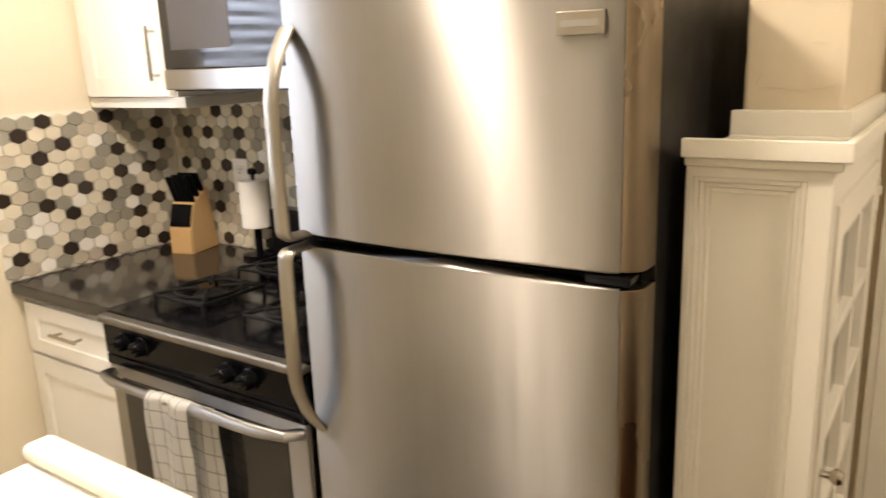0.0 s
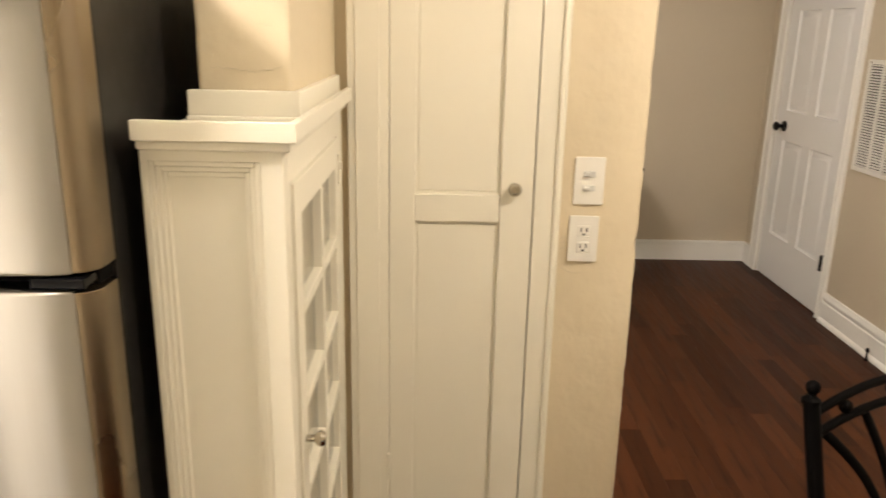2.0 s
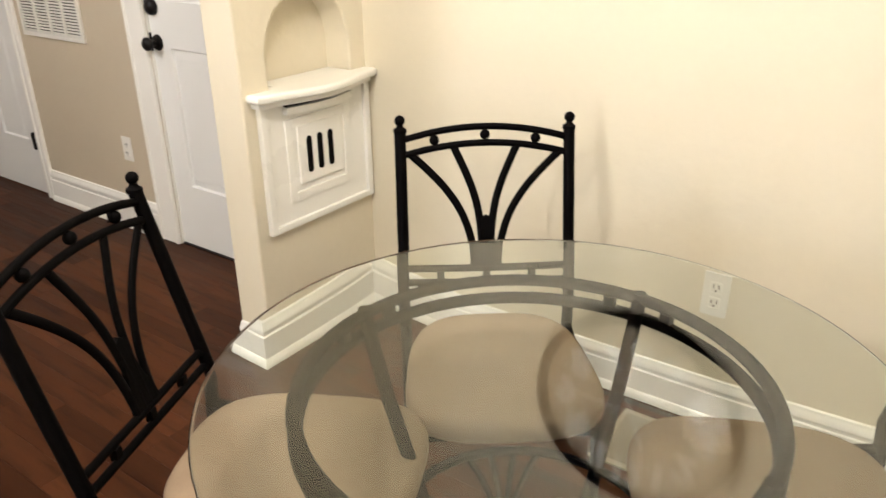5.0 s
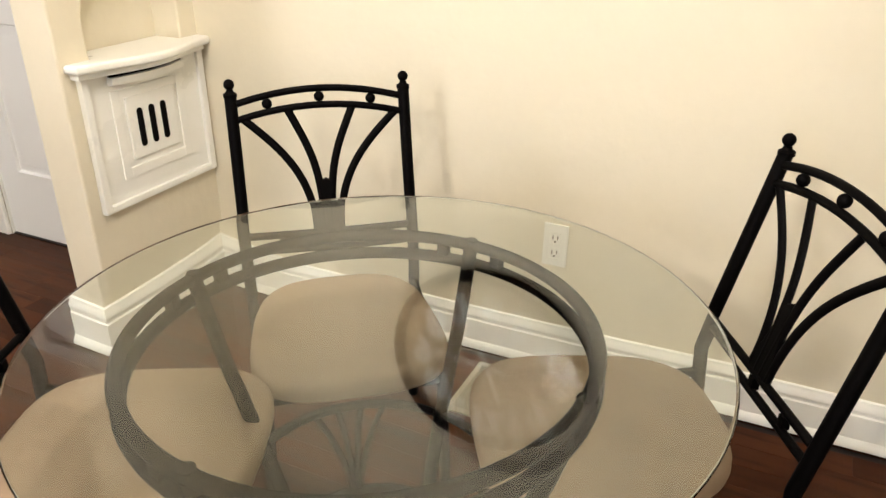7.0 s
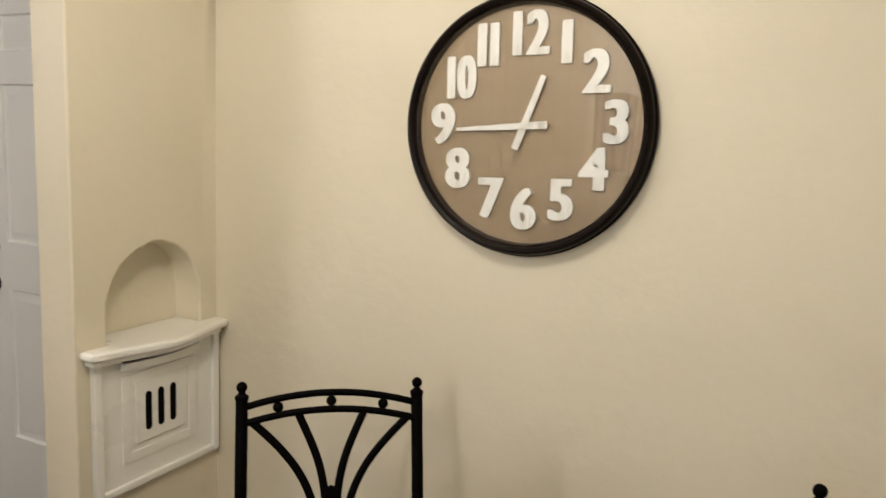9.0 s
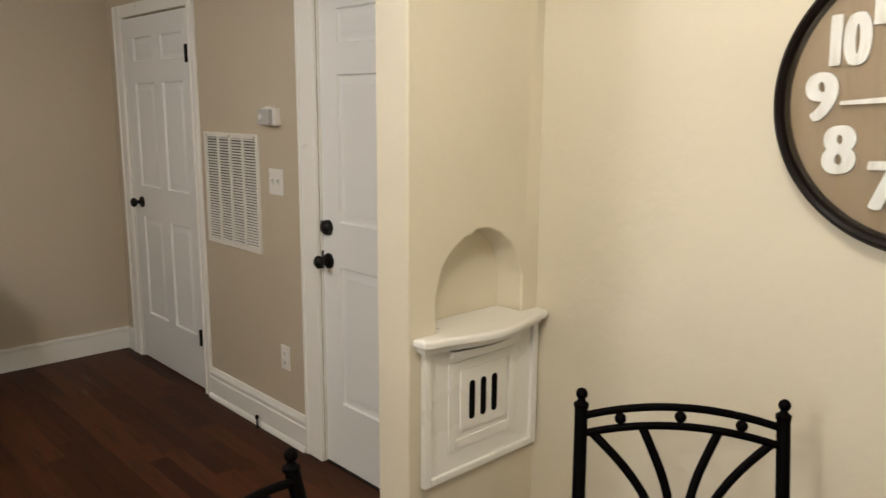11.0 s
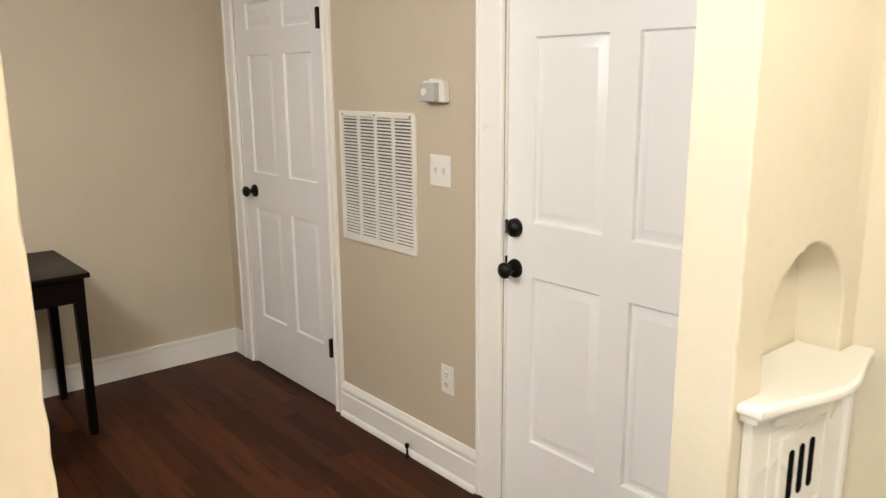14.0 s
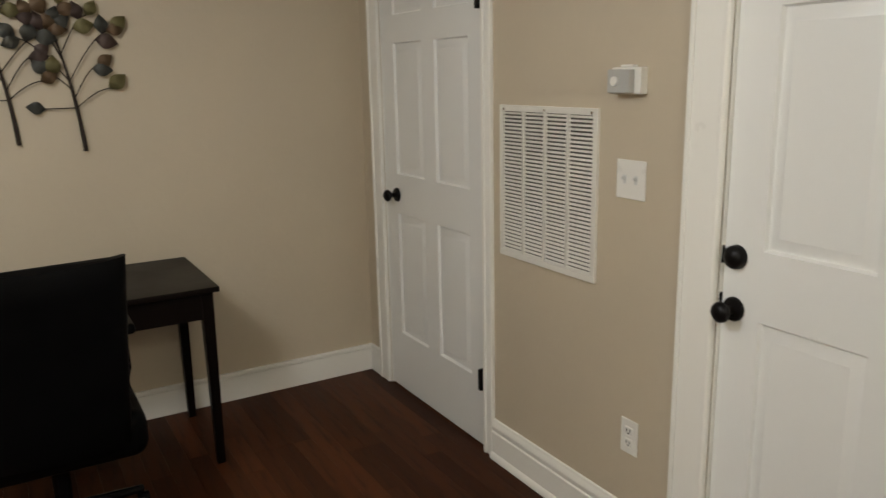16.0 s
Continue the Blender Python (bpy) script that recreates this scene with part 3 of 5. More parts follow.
for k in range(20):
    s = new("slat", me)
    s.parent = blind
    s.matrix_local = pose(0, -0.045, WZ0 + 0.05 + k * 0.050, 38)
part("headrail", boxed(WX0 + 0.005, WX1 - 0.005, -0.075, -0.02, WZ1 - 0.045, WZ1 - 0.002, 0.004), M_BLIND, blind)


# ---- ceiling lights ----
def ceiling_light(x, y):
    c = thing("ceiling_light", pose(x, y, CEIL), "round frosted flush ceiling light, switched on", "ceiling light", "flush ceiling lights")
    part("base", lathe(bmesh.new(), [(0, 0), (0.14, 0), (0.145, -0.02), (0.12, -0.035), (0, -0.035)], 32), M_NICKEL, c)
    s = part("shade", lathe(bmesh.new(), [(0.118, -0.034), (0.125, -0.055), (0.10, -0.075), (0.06, -0.088), (0, -0.092)], 32), M_SHADE, c, "glowing frosted glass shade")
    return c


for x, y in ((1.03, -1.20), (1.25, -3.42), (-1.10, -2.28)):
    ceiling_light(x, y)


# ---- plates, grille, thermostat ----
def wall_plate(name, m, w, h, kind, label):
    """Local front towards -y, centred."""
    p = thing(name, m, label, "switch" if kind == "switch" or kind == "toggle" else "outlet")
    part("plate", boxed(-w / 2, w / 2, -0.006, 0.0, -h / 2, h / 2, 0.003), M_PLATE, p)
    if kind == "toggle":
        for k in (-0.023, 0.023):
            part("toggle", box(boxed(k - 0.006, k + 0.006, -0.0075, -0.004, -0.013, 0.013, 0.001), k - 0.004, k + 0.004, -0.017, -0.006, 0.0, 0.010, 0.002), M_GREY, p)
    elif kind == "switch":
        for k in (-0.017, 0.017):
            part("toggle", box(boxed(-0.014, 0.014, -0.0075, -0.004, k - 0.007, k + 0.007, 0.001), -0.012, 0.0, -0.016, -0.006, k - 0.004, k + 0.004, 0.002), M_GREY, p)
    else:
        for k in (-0.020, 0.020):
            r = part("receptacle", boxed(-0.016, 0.016, -0.008, -0.004, k - 0.014, k + 0.014, 0.004), M_PLATE, p)
            bm = bmesh.new()
            for x in (-0.007, 0.007):
                box(bm, x - 0.0014, x + 0.0014, -0.0086, -0.007, k - 0.002, k + 0.008)
            lathe(bm, [(0, -0.0086), (0.003, -0.0086), (0.003, -0.007)], 10, (0, 0, k - 0.008), "y")
            part("slots", bm, M_SLOT, r)
    return p


wall_plate("outlet", pose(-1.424, LIV_N, 0.402), 0.072, 0.115, "outlet", "white wall outlet above the living room baseboard")
wall_plate("light_switch", pose(-1.455, LIV_N, 1.21), 0.118, 0.116, "toggle", "white double toggle switch plate by the front door")
wall_plate("outlet", pose(1.247, 0, 0.385), 0.072, 0.115, "outlet", "white duplex outlet low on the clock wall")
wall_plate("light_switch", pose(0, -1.850, 1.174, 0, 0, 90), 0.072, 0.115, "switch", "white plate with two stacked switches")
wall_plate("outlet", pose(0, -1.855, 1.032, 0, 0, 90), 0.072, 0.115, "outlet", "white duplex outlet below the switch plate")

g = thing("return_air_grille", pose(-1.858, LIV_N, 1.137), "white enamelled steel return air grille", "vent")
GW, GH = 0.262, 0.276
bm = bmesh.new()
for a in ((-GW, GW, GH - 0.022, GH), (-GW, GW, -GH, -GH + 0.022), (-GW, -GW + 0.022, -GH + 0.022, GH - 0.022), (GW - 0.022, GW, -GH + 0.022, GH - 0.022)):
    box(bm, a[0], a[1], -0.012, 0.0, a[2], a[3], 0.002)
part("frame", bm, M_VENT, g)
part("backing", boxed(-GW + 0.02, GW - 0.02, -0.0015, -0.0005, -GH + 0.02, GH - 0.02), M_FILTER, g)
for k in (-0.12, 0.0, 0.12):
    part("divider", boxed(k - 0.006, k + 0.006, -0.0125, -0.002, -GH + 0.021, GH - 0.021), M_VENT, g)
me = mesh_of("louvre", box(bmesh.new(), -GW + 0.021, GW - 0.021, -0.0072, 0.0037, -0.0006, 0.0006), M_VENT)
for k in range(38):
    s = new("louvre", me)
    s.parent = g
    s.matrix_local = pose(0, -0.0065, -GH + 0.029 + k * 0.0134, 32)
for x, z in ((-0.235, 0.262), (0.235, 0.262), (0, 0.263)):
    part("screw", lathe(bmesh.new(), [(0, -0.0145), (0.004, -0.0135), (0.005, -0.012)], 10, (x, 0, z), "y"), M_NICKEL, g)

t = thing("thermostat", pose(-1.462, LIV_N, 1.497), "small pale grey thermostat with a dial", "thermostat")
part("body", boxed(-0.058, 0.058, -0.030, 0.0, -0.040, 0.036, 0.004), M_PLATE, t)
part("face", boxed(-0.054, 0.036, -0.052, -0.030, -0.036, 0.030, 0.004), M_GREYFACE, t, "pale grey face")
part("dial", lathe(bmesh.new(), [(0, -0.058), (0.013, -0.058), (0.014, -0.052)], 20, (-0.022, 0, -0.003), "y"), M_PLATE, t)
part("lever", boxed(-0.02, 0.03, -0.032, -0.012, 0.036, 0.043, 0.002), M_PLATE, t)

ds = thing("door_stop", pose(-1.645, LIV_N - D - 0.022, 0), "black rubber-tipped door stop on the floor by the baseboard", "door stop")
part("stem", lathe(bmesh.new(), [(0, 0), (0.012, 0), (0.012, 0.004), (0.006, 0.007), (0.0045, 0.012), (0.0045, 0.046), (0, 0.047)], 16), M_BRONZE, ds)
part("tip", lathe(bmesh.new(), [(0, 0.043), (0.008, 0.044), (0.010, 0.051), (0.009, 0.060), (0.004, 0.064), (0, 0.064)], 16), M_BRONZE, ds)


# ---- niche shelf and its vented panel; local x runs along the wall, front towards -y ----
NM = pose(0, NY, 0, 0, 0, 90)
sh = thing("niche_shelf", NM, "cream painted shelf with a bowed moulded front under the arch", "shelf")


def bow(x, half, depth, swell):
    u = x / half
    return -(depth + swell * (1 + math.cos(math.pi * u)) / 2 * 1.0)


def shelf_outline(half, depth, swell, ear, inner=0.0):
    pts = [(-half, 0.0), (-half, -depth)]
    for u in np.linspace(-1, 1, 25)[1:-1]:
        pts.append((half * u * 0.985, bow(half * u, half, depth + ear, swell)))
    pts += [(half, -depth), (half, 0.0)]
    pts = [(x - 0.010, y) for x, y in pts]      # it sits a little off the niche's middle
    if inner:
        pts += [(inner, 0.0), (inner, ND - 0.003), (-inner, ND - 0.003), (-inner, 0.0)]
    return pts


bm = extrude_outline(bmesh.new(), shelf_outline(0.2615, 0.052, 0.050, 0.008, NW - 0.002), 0.890, 0.917, 0.010, segs=4)
part("top", bm, M_TRIM, sh)
bm = extrude_outline(bmesh.new(), shelf_outline(0.247, 0.036, 0.044, 0.004), 0.872, 0.8905, 0.004)
part("moulding", bm, M_TRIM, sh)
pn = thing("vent_hatch", NM, "cream wooden hatch with three dark slots below the shelf", "hatch")
PZ0, PZ1, PH = 0.464, 0.872, 0.243
bm = bmesh.new()
box(bm, -PH, -PH + 0.026, -0.022, 0, PZ0, PZ1, 0.004)
box(bm, PH - 0.026, PH, -0.022, 0, PZ0, PZ1, 0.004)
box(bm, -PH + 0.0255, PH - 0.0255, -0.0215, 0, PZ0, PZ0 + 0.022, 0.004)
part("frame", bm, M_HATCH, pn)
part("board", boxed(-PH + 0.025, PH - 0.025, -0.010, 0, PZ0 + 0.02, PZ1), M_HATCH, pn)
bm = bmesh.new()
for a in ((-0.145, -0.115, 0.545, 0.815), (0.115, 0.145, 0.545, 0.815), (-0.115, 0.115, 0.785, 0.815), (-0.115, 0.115, 0.545, 0.575)):
    box(bm, a[0], a[1], -0.0145, -0.009, a[2], a[3], 0.0015)
part("flat_rim", bm, M_HATCH, pn)
# inner plaque with three round-ended slots: dark inlays, for the shade inside, set into raised lips
bm = bmesh.new()
box(bm, -0.098, 0.096, -0.018, -0.009, 0.598, 0.788, 0.002)
pl = part("plaque", bm, M_HATCH, pn)
for x in (-0.054, -0.006, 0.042):
    pts = [(x + 0.011 * math.cos(a), 0.738 + 0.011 * math.sin(a)) for a in np.linspace(0, math.pi, 9)] + [(x + 0.011 * math.cos(a), 0.640 + 0.011 * math.sin(a)) for a in np.linspace(math.pi, 2 * math.pi, 9)]
    bm = extrude_outline(bmesh.new(), pts, 0.0, 0.003, m=pose(0, -0.0175, 0, 90))
    part("slot", bm, M_SLOT, pl, "dark round-ended vent slot")
# curved letter lip under the shelf
pts = [(0.145 * u, bow(0.145 * u, 0.2, 0.022, 0.03)) for u in np.linspace(-1, 1, 15)]
bm = bmesh.new()
for z0, z1, o in ((0.834, 0.840, 0.0), (0.840, 0.857, 0.004)):
    outline = [(x, y - o) for x, y in pts] + [(pts[-1][0], -0.008), (pts[0][0], -0.008)]
    extrude_outline(bm, outline, z0, z1)
part("lip", bm, M_HATCH, pn)
# dark solid in place of the shade between lip and shelf
part("gap", extrude_outline(bmesh.new(), [(x * 0.98, y * 0.8) for x, y in pts] + [(0.14, -0.0085), (-0.14, -0.0085)], 0.8572, 0.8675), M_SLOT, pn, "dark fill for the shade in the gap under the shelf")


# ---- pantry door and casing; faces +x ----
PM = pose(0, 0, 0, 0, 0, 90)      # local x = world y
PY0, PY1, PTOP = -2.322, -1.985, 2.05
c = thing("pantry_casing", PM, "cream painted casing round the pantry door", "door casing", kind="structure")
part("jamb_board", box(boxed(-2.418, PY0 - 0.0006, -0.030, 0, 0, PTOP + 0.08, 0.003), -2.40, -2.345, -0.0335, -0.029, 0, PTOP + 0.08, 0.0015), M_CAB, c)
part("jamb_board", box(boxed(PY1 + 0.003, -1.918, -0.028, 0, 0, PTOP + 0.08, 0.003), -1.936, -1.922, -0.036, -0.027, 0, PTOP + 0.08, 0.004), M_CAB, c)
part("head_board", boxed(PY0 - 0.003, PY1 + 0.003, -0.029, 0, PTOP + 0.004, PTOP + 0.08, 0.003), M_CAB, c)
p = thing("door_pantry", PM, "cream painted narrow pantry door with flat panels", "door", kind="structure")
part("slab", boxed(PY0, PY1, -0.018, 0, 0.03, PTOP), M_CAB, p)
for name, a in (("stile", (PY0, -2.262, 0.03, PTOP)), ("stile", (-2.062, PY1, 0.03, PTOP)), ("rail", (-2.262, -2.062, 1.075, 1.14)), ("rail", (-2.262, -2.062, 0.03, 0.16)), ("rail", (-2.262, -2.062, PTOP - 0.1, PTOP))):
    part(name, boxed(a[0] + 0.0002, a[1] - 0.0002, -0.030, -0.0175, a[2], a[3], 0.002), M_CAB, p)
for z0, z1 in ((0.16, 1.075), (1.14, PTOP - 0.1)):
    part("panel", boxed(-2.255, -2.069, -0.0205, -0.017, z0 + 0.008, z1 - 0.008, 0.002), M_CAB, p)
part("knob", lathe(bmesh.new(), [(0, -0.060), (0.010, -0.059), (0.016, -0.052), (0.016, -0.046), (0.008, -0.040), (0.007, -0.034), (0.013, -0.031), (0.013, -0.030)], 20, (-2.030, 0, 1.158), "y"), M_NICKEL, p, "round brushed nickel knob")
for z in (0.42, 1.75):
    part("hinge", boxed(PY0 - 0.006, PY0 + 0.004, -0.036, -0.028, z - 0.035, z + 0.035, 0.002), M_CAB, p)


# ---- glazed cabinet against the wall stub ----
bm = boxed(0.0, 0.53, -2.60, -2.446, 0, CEIL, 0.010)
worn_edge(bm, 0.53, -2.446, -1, -1)
worn_edge(bm, 0.53, -2.60, -1, 1)
solid("wall_stub", bm, M_WALL_TAN, "beige plaster pier above the glazed cabinet, cracked edge", "wall")
CX0, CX1, CY0, CY1, CZ = 0.06, 0.715, -2.632, -2.428, 1.350
cb = thing("glazed_cabinet", pose(0, 0, 0), "cream painted built-in cabinet with small glazed doors", "cabinet")
bm = bmesh.new()
box(bm, CX1 - 0.022, CX1 - 0.012, CY0 + 0.02, CY1 - 0.02, 0.0, CZ)                  # end panel, recessed
for a in ((CY0, CY0 + 0.012), (CY1 - 0.034, CY1)):
    box(bm, CX1 - 0.020, CX1, a[0], a[1], 0.0, CZ, 0.002)
box(bm, CX1 - 0.020, CX1 - 0.0005, CY0 + 0.0115, CY1 - 0.0335, CZ - 0.024, CZ)
box(bm, CX1 - 0.020, CX1 - 0.0005, CY0 + 0.0115, CY1 - 0.0335, 0.0, 0.12)
part("end_panel", bm, M_CAB, cb)
bm = bmesh.new()      # moulding round the recessed end panel
for o, d in ((0.0, 0.010), (0.008, 0.006), (0.016, 0.003)):
    y0, y1, z1 = CY0 + 0.012 + o, CY1 - 0.034 - o, CZ - 0.024 - o
    box(bm, CX1 - 0.014, CX1 - 0.012 + d, y0, y0 + 0.008, 0.12, z1, 0.002)
    box(bm, CX1 - 0.014, CX1 - 0.012 + d, y1 - 0.008, y1, 0.12, z1, 0.002)
    box(bm, CX1 - 0.014, CX1 - 0.012 + d, y0 + 0.008, y1 - 0.008, z1 - 0.008, z1, 0.002)
part("moulding", bm, M_CAB, cb)
part("back", boxed(CX0, CX1 - 0.022, CY0, CY0 + 0.012, 0, CZ), M_CAB, cb)
part("far_end", boxed(CX0, CX0 + 0.015, CY0 + 0.012, CY1, 0, CZ), M_CAB, cb)
bm = bmesh.new()
DX0, DX1, DZ0, DZ1 = 0.16, 0.672, 0.20, 1.29
for a in ((CX0 + 0.015, DX0, 0, CZ), (DX1, CX1 - 0.0205, 0, CZ), (DX0, DX1, DZ1, CZ), (DX0, DX1, 0, DZ0)):
    box(bm, a[0], a[1], CY1 - 0.020, CY1, a[2], a[3])
part("face_frame", bm, M_CAB, cb)
# the top is a shallow tray: a sunk board inside a raised lip
part("top", box(boxed(CX0, CX1 + 0.008, CY0 + 0.002, CY1 + 0.010, CZ + 0.006, CZ + 0.012), CX0, CX1 + 0.010, CY0 - 0.001, CY1 + 0.012, CZ - 0.008, CZ + 0.0065, 0.004), M_CAB, cb)
part("lip", boxed(CX1 + 0.008, CX1 + 0.021, CY0 - 0.003, CY1 + 0.0235, CZ + 0.006, CZ + 0.035, 0.003), M_CAB, cb)
part("lip", boxed(CX0, CX1 + 0.0075, CY1 + 0.010, CY1 + 0.023, CZ + 0.006, CZ + 0.0345, 0.003), M_CAB, cb)
bm = bmesh.new()
UZ = CZ + 0.012
box(bm, 0.53, 0.545, -2.614, -2.431, UZ, UZ + 0.050, 0.004)
box(bm, 0.05, 0.5305, -2.446, -2.431, UZ, UZ + 0.050, 0.004)
box(bm, 0.545, 0.556, -2.614, -2.420, UZ, UZ + 0.010, 0.004)
box(bm, 0.05, 0.545, -2.431, -2.420, UZ, UZ + 0.010, 0.004)
part("upstand", bm, M_CAB, cb)
part("shelf", boxed(CX0 + 0.016, CX1 - 0.023, CY0 + 0.013, CY1 - 0.025, 1.0, 1.014), M_CAB, cb)
part("shelf", boxed(CX0 + 0.016, CX1 - 0.023, CY0 + 0.013, CY1 - 0.025, 0.66, 0.674), M_CAB, cb)
def ring_frame(x0, x1, z0, z1, side, top_, foot, y0, y1):
    """A rectangular frame in the x, z plane, as one closed mesh."""
    bm = bmesh.new()
    outer = [(x0, z0), (x1, z0), (x1, z1), (x0, z1)]
    inner = [(x0 + side, z0 + foot), (x1 - side, z0 + foot), (x1 - side, z1 - top_), (x0 + side, z1 - top_)]
    v = [[[bm.verts.new((x, y, z)) for x, z in loop] for loop in (outer, inner)] for y in (y0, y1)]
    for k in range(4):
        q = (k + 1) % 4
        for s in (0, 1):
            bm.faces.new((v[s][0][k], v[s][0][q], v[s][1][q], v[s][1][k]))
            bm.faces.new((v[0][s][k], v[0][s][q], v[1][s][q], v[1][s][k]))
    bmesh.ops.recalc_face_normals(bm, faces=bm.faces)
    bmesh.ops.bevel(bm, geom=[e for e in bm.edges if e.calc_face_angle(0) > 1], offset=0.0025, segments=2, profile=0.5, affect="EDGES")
    return bm


y0, y1 = CY1 - 0.018, CY1 + 0.006
gd = part("glass_door", ring_frame(DX0 + 0.003, DX1 - 0.003, DZ0, DZ1 - 0.003, 0.052, 0.057, 0.07, y0, y1), M_CAB, cb)
mx = (DX0 + DX1) / 2
part("muntin", boxed(mx - 0.010, mx + 0.010, y0 + 0.002, y1 + 0.002, DZ0 + 0.068, DZ1 - 0.058, 0.003), M_CAB, gd)
for z in (0.905, 1.072, 0.738, 0.571, 0.404):
    part("muntin", boxed(DX0 + 0.053, DX1 - 0.053, y0 + 0.003, y1 + 0.001, z - 0.010, z + 0.010, 0.003), M_CAB, gd)
zs = (DZ0 + 0.07, 0.404, 0.571, 0.738, 0.905, 1.072, DZ1 - 0.06)
for z0, z1 in zip(zs, zs[1:]):
    for x0, x1 in ((DX0 + 0.055, mx), (mx, DX1 - 0.055)):
        part("pane", boxed(x0 + 0.004, x1 - 0.004, y0 + 0.006, y0 + 0.009, z0 + 0.004, z1 - 0.004), M_PANE, gd)
part("knob", lathe(bmesh.new(), [(0, 0.036), (0.010, 0.035), (0.014, 0.028), (0.012, 0.022), (0.006, 0.016), (0.006, 0.002), (0.010, 0)], 18, (0, 0, 0)), M_NICKEL, gd, "small aged metal knob").matrix_local = pose(DX1 - 0.028, CY1 + 0.004, 0.850, -90)
part("latch", box(boxed(DX0 + 0.006, DX0 + 0.026, CY1 + 0.006, CY1 + 0.010, 1.19, 1.255, 0.001), DX0 + 0.010, DX0 + 0.022, CY1 + 0.0095, CY1 + 0.015, 1.222, 1.238, 0.001), M_CAB, gd, "painted-over latch plate")
for x, z, r, h in ((0.56, 1.014, 0.05, 0.13), (0.44, 1.014, 0.04, 0.10), (0.30, 1.014, 0.05, 0.12), (0.52, 0.674, 0.06, 0.09), (0.36, 0.674, 0.05, 0.14)):
    prof = [(0, 0), (r * 0.6, 0), (r * 0.62, 0.006), (r, h * 0.5), (r * 0.9, h), (r * 0.86, h), (r * 0.94, h * 0.5), (r * 0.55, 0.012), (0, 0.010)]
    ob = solid("cup", lathe(bmesh.new(), prof, 20), M_CUP, "pale crockery cup inside the glazed cabinet", "cup", kind="", m=pose(x, -2.52, z), group="cups in the glazed cabinet")


# ---- dining chairs ----
def dining_chair():
    """Local: the seat's middle at the origin, the back towards +y."""
    ch = thing("dining_chair", Matrix.Identity(4), "black metal dining chair with fan back and tan seat", "chair", "chairs round the glass table")
    W = 0.211

    def back_y(z):
        return 0.190 + max(0, z - 0.45) * 0.25

    for s in (-1, 1):
        pts = [(s * W, back_y(0.0) + 0.05, 0.0), (s * W, back_y(0.3) + 0.01, 0.30)] + [(s * W, back_y(z), z) for z in (0.46, 0.6, 0.75, 0.904)]
        part("back_post", sweep(bmesh.new(), pts, 0.0145, 14), M_IRON, ch)
        part("finial", ball(lathe(bmesh.new(), [(0.0165, -0.006), (0.0165, 0.002), (0.010, 0.006), (0.008, 0.012)], 14, (s * W, back_y(0.904), 0.904)), (s * W, back_y(0.904), 0.928), 0.0132), M_IRON, ch)
        part("front_leg", sweep(bmesh.new(), [(s * 0.19, -0.27, 0.0), (s * 0.185, -0.26, 0.42)], 0.012, 12), M_IRON, ch)
        part("side_rail", sweep(bmesh.new(), [(s * 0.188, -0.258, 0.40), (s * W, back_y(0.40), 0.40)], 0.010, 8), M_IRON, ch)
    part("front_rail", sweep(bmesh.new(), [(-0.186, -0.26, 0.40), (0.186, -0.26, 0.40)], 0.010, 8), M_IRON, ch)

    def rail(z, rise, r, flat):
        return [(W * u, back_y(z + rise * (1 - u * u)), z + rise * (1 - u * u)) for u in np.linspace(-1, 1, 17)]

    part("top_rail", sweep(bmesh.new(), rail(0.878, 0.031, 0, 1), 0.0085, 10), M_IRON, ch)
    part("lower_top_rail", sweep(bmesh.new(), rail(0.841, 0.029, 0, 1), 0.0085, 10), M_IRON, ch)
    for u in (-0.6, 0.0, 0.6):
        z = 0.8595 + 0.030 * (1 - u * u)
        part("bead", ball(bmesh.new(), (W * u, back_y(z), z), 0.0128), M_IRON, ch)
    for z in (0.512, 0.544):
        part("bottom_rail", sweep(bmesh.new(), [(-W, back_y(z), z), (W, back_y(z), z)], 0.0085, 10), M_IRON, ch)
    for u in (-0.55, 0.0, 0.55):
        part("spacer", boxed(W * u - 0.009, W * u + 0.009, back_y(0.528) - 0.008, back_y(0.528) + 0.008, 0.515, 0.541, 0.002), M_IRON, ch)
    for s in (-1, 1):
        # each bar leaves the plate upright and sweeps out to the upper rail
        for (xa, za), (xb, zb), (xc, zc), (xd, zd) in (((0.030, 0.546), (0.030, 0.690), (0.085, 0.757), (0.186, 0.845)), ((0.0095, 0.546), (0.0095, 0.730), (0.030, 0.757), (0.080, 0.865))):
            pts = []
            for u in np.linspace(0, 1, 18):
                k = ((1 - u) ** 3, 3 * u * (1 - u) ** 2, 3 * u * u * (1 - u), u ** 3)
                z = k[0] * za + k[1] * zb + k[2] * zc + k[3] * zd
                pts.append((s * (k[0] * xa + k[1] * xb + k[2] * xc + k[3] * xd), back_y(z), z))
            part("fan_bar", sweep(bmesh.new(), pts, [0.0098] * 18, 10, 0.65), M_IRON, ch)
    gusset = extrude_outline(bmesh.new(), [(-0.039, 0.544), (0.039, 0.544), (0.036, 0.585), (0.024, 0.604), (0.0185, 0.64), (0.0165, 0.685), (0, 0.694), (-0.0165, 0.685), (-0.0185, 0.64), (-0.024, 0.604), (-0.036, 0.585)], -0.006, 0.006, 0.002, m=pose(0, 0, 0, 90))
    for v in gusset.verts:
        v.co.y += back_y(v.co.z)
    part("gusset", gusset, M_IRON, ch)
    # padded seat, wider in front, domed
    bm = bmesh.new()
    outline = []
    for k in range(44):
        a = 2 * math.pi * k / 44
        ca, sa = math.cos(a), math.sin(a)
        x = 0.225 * abs(ca) ** 0.62 * (1 if ca >= 0 else -1)
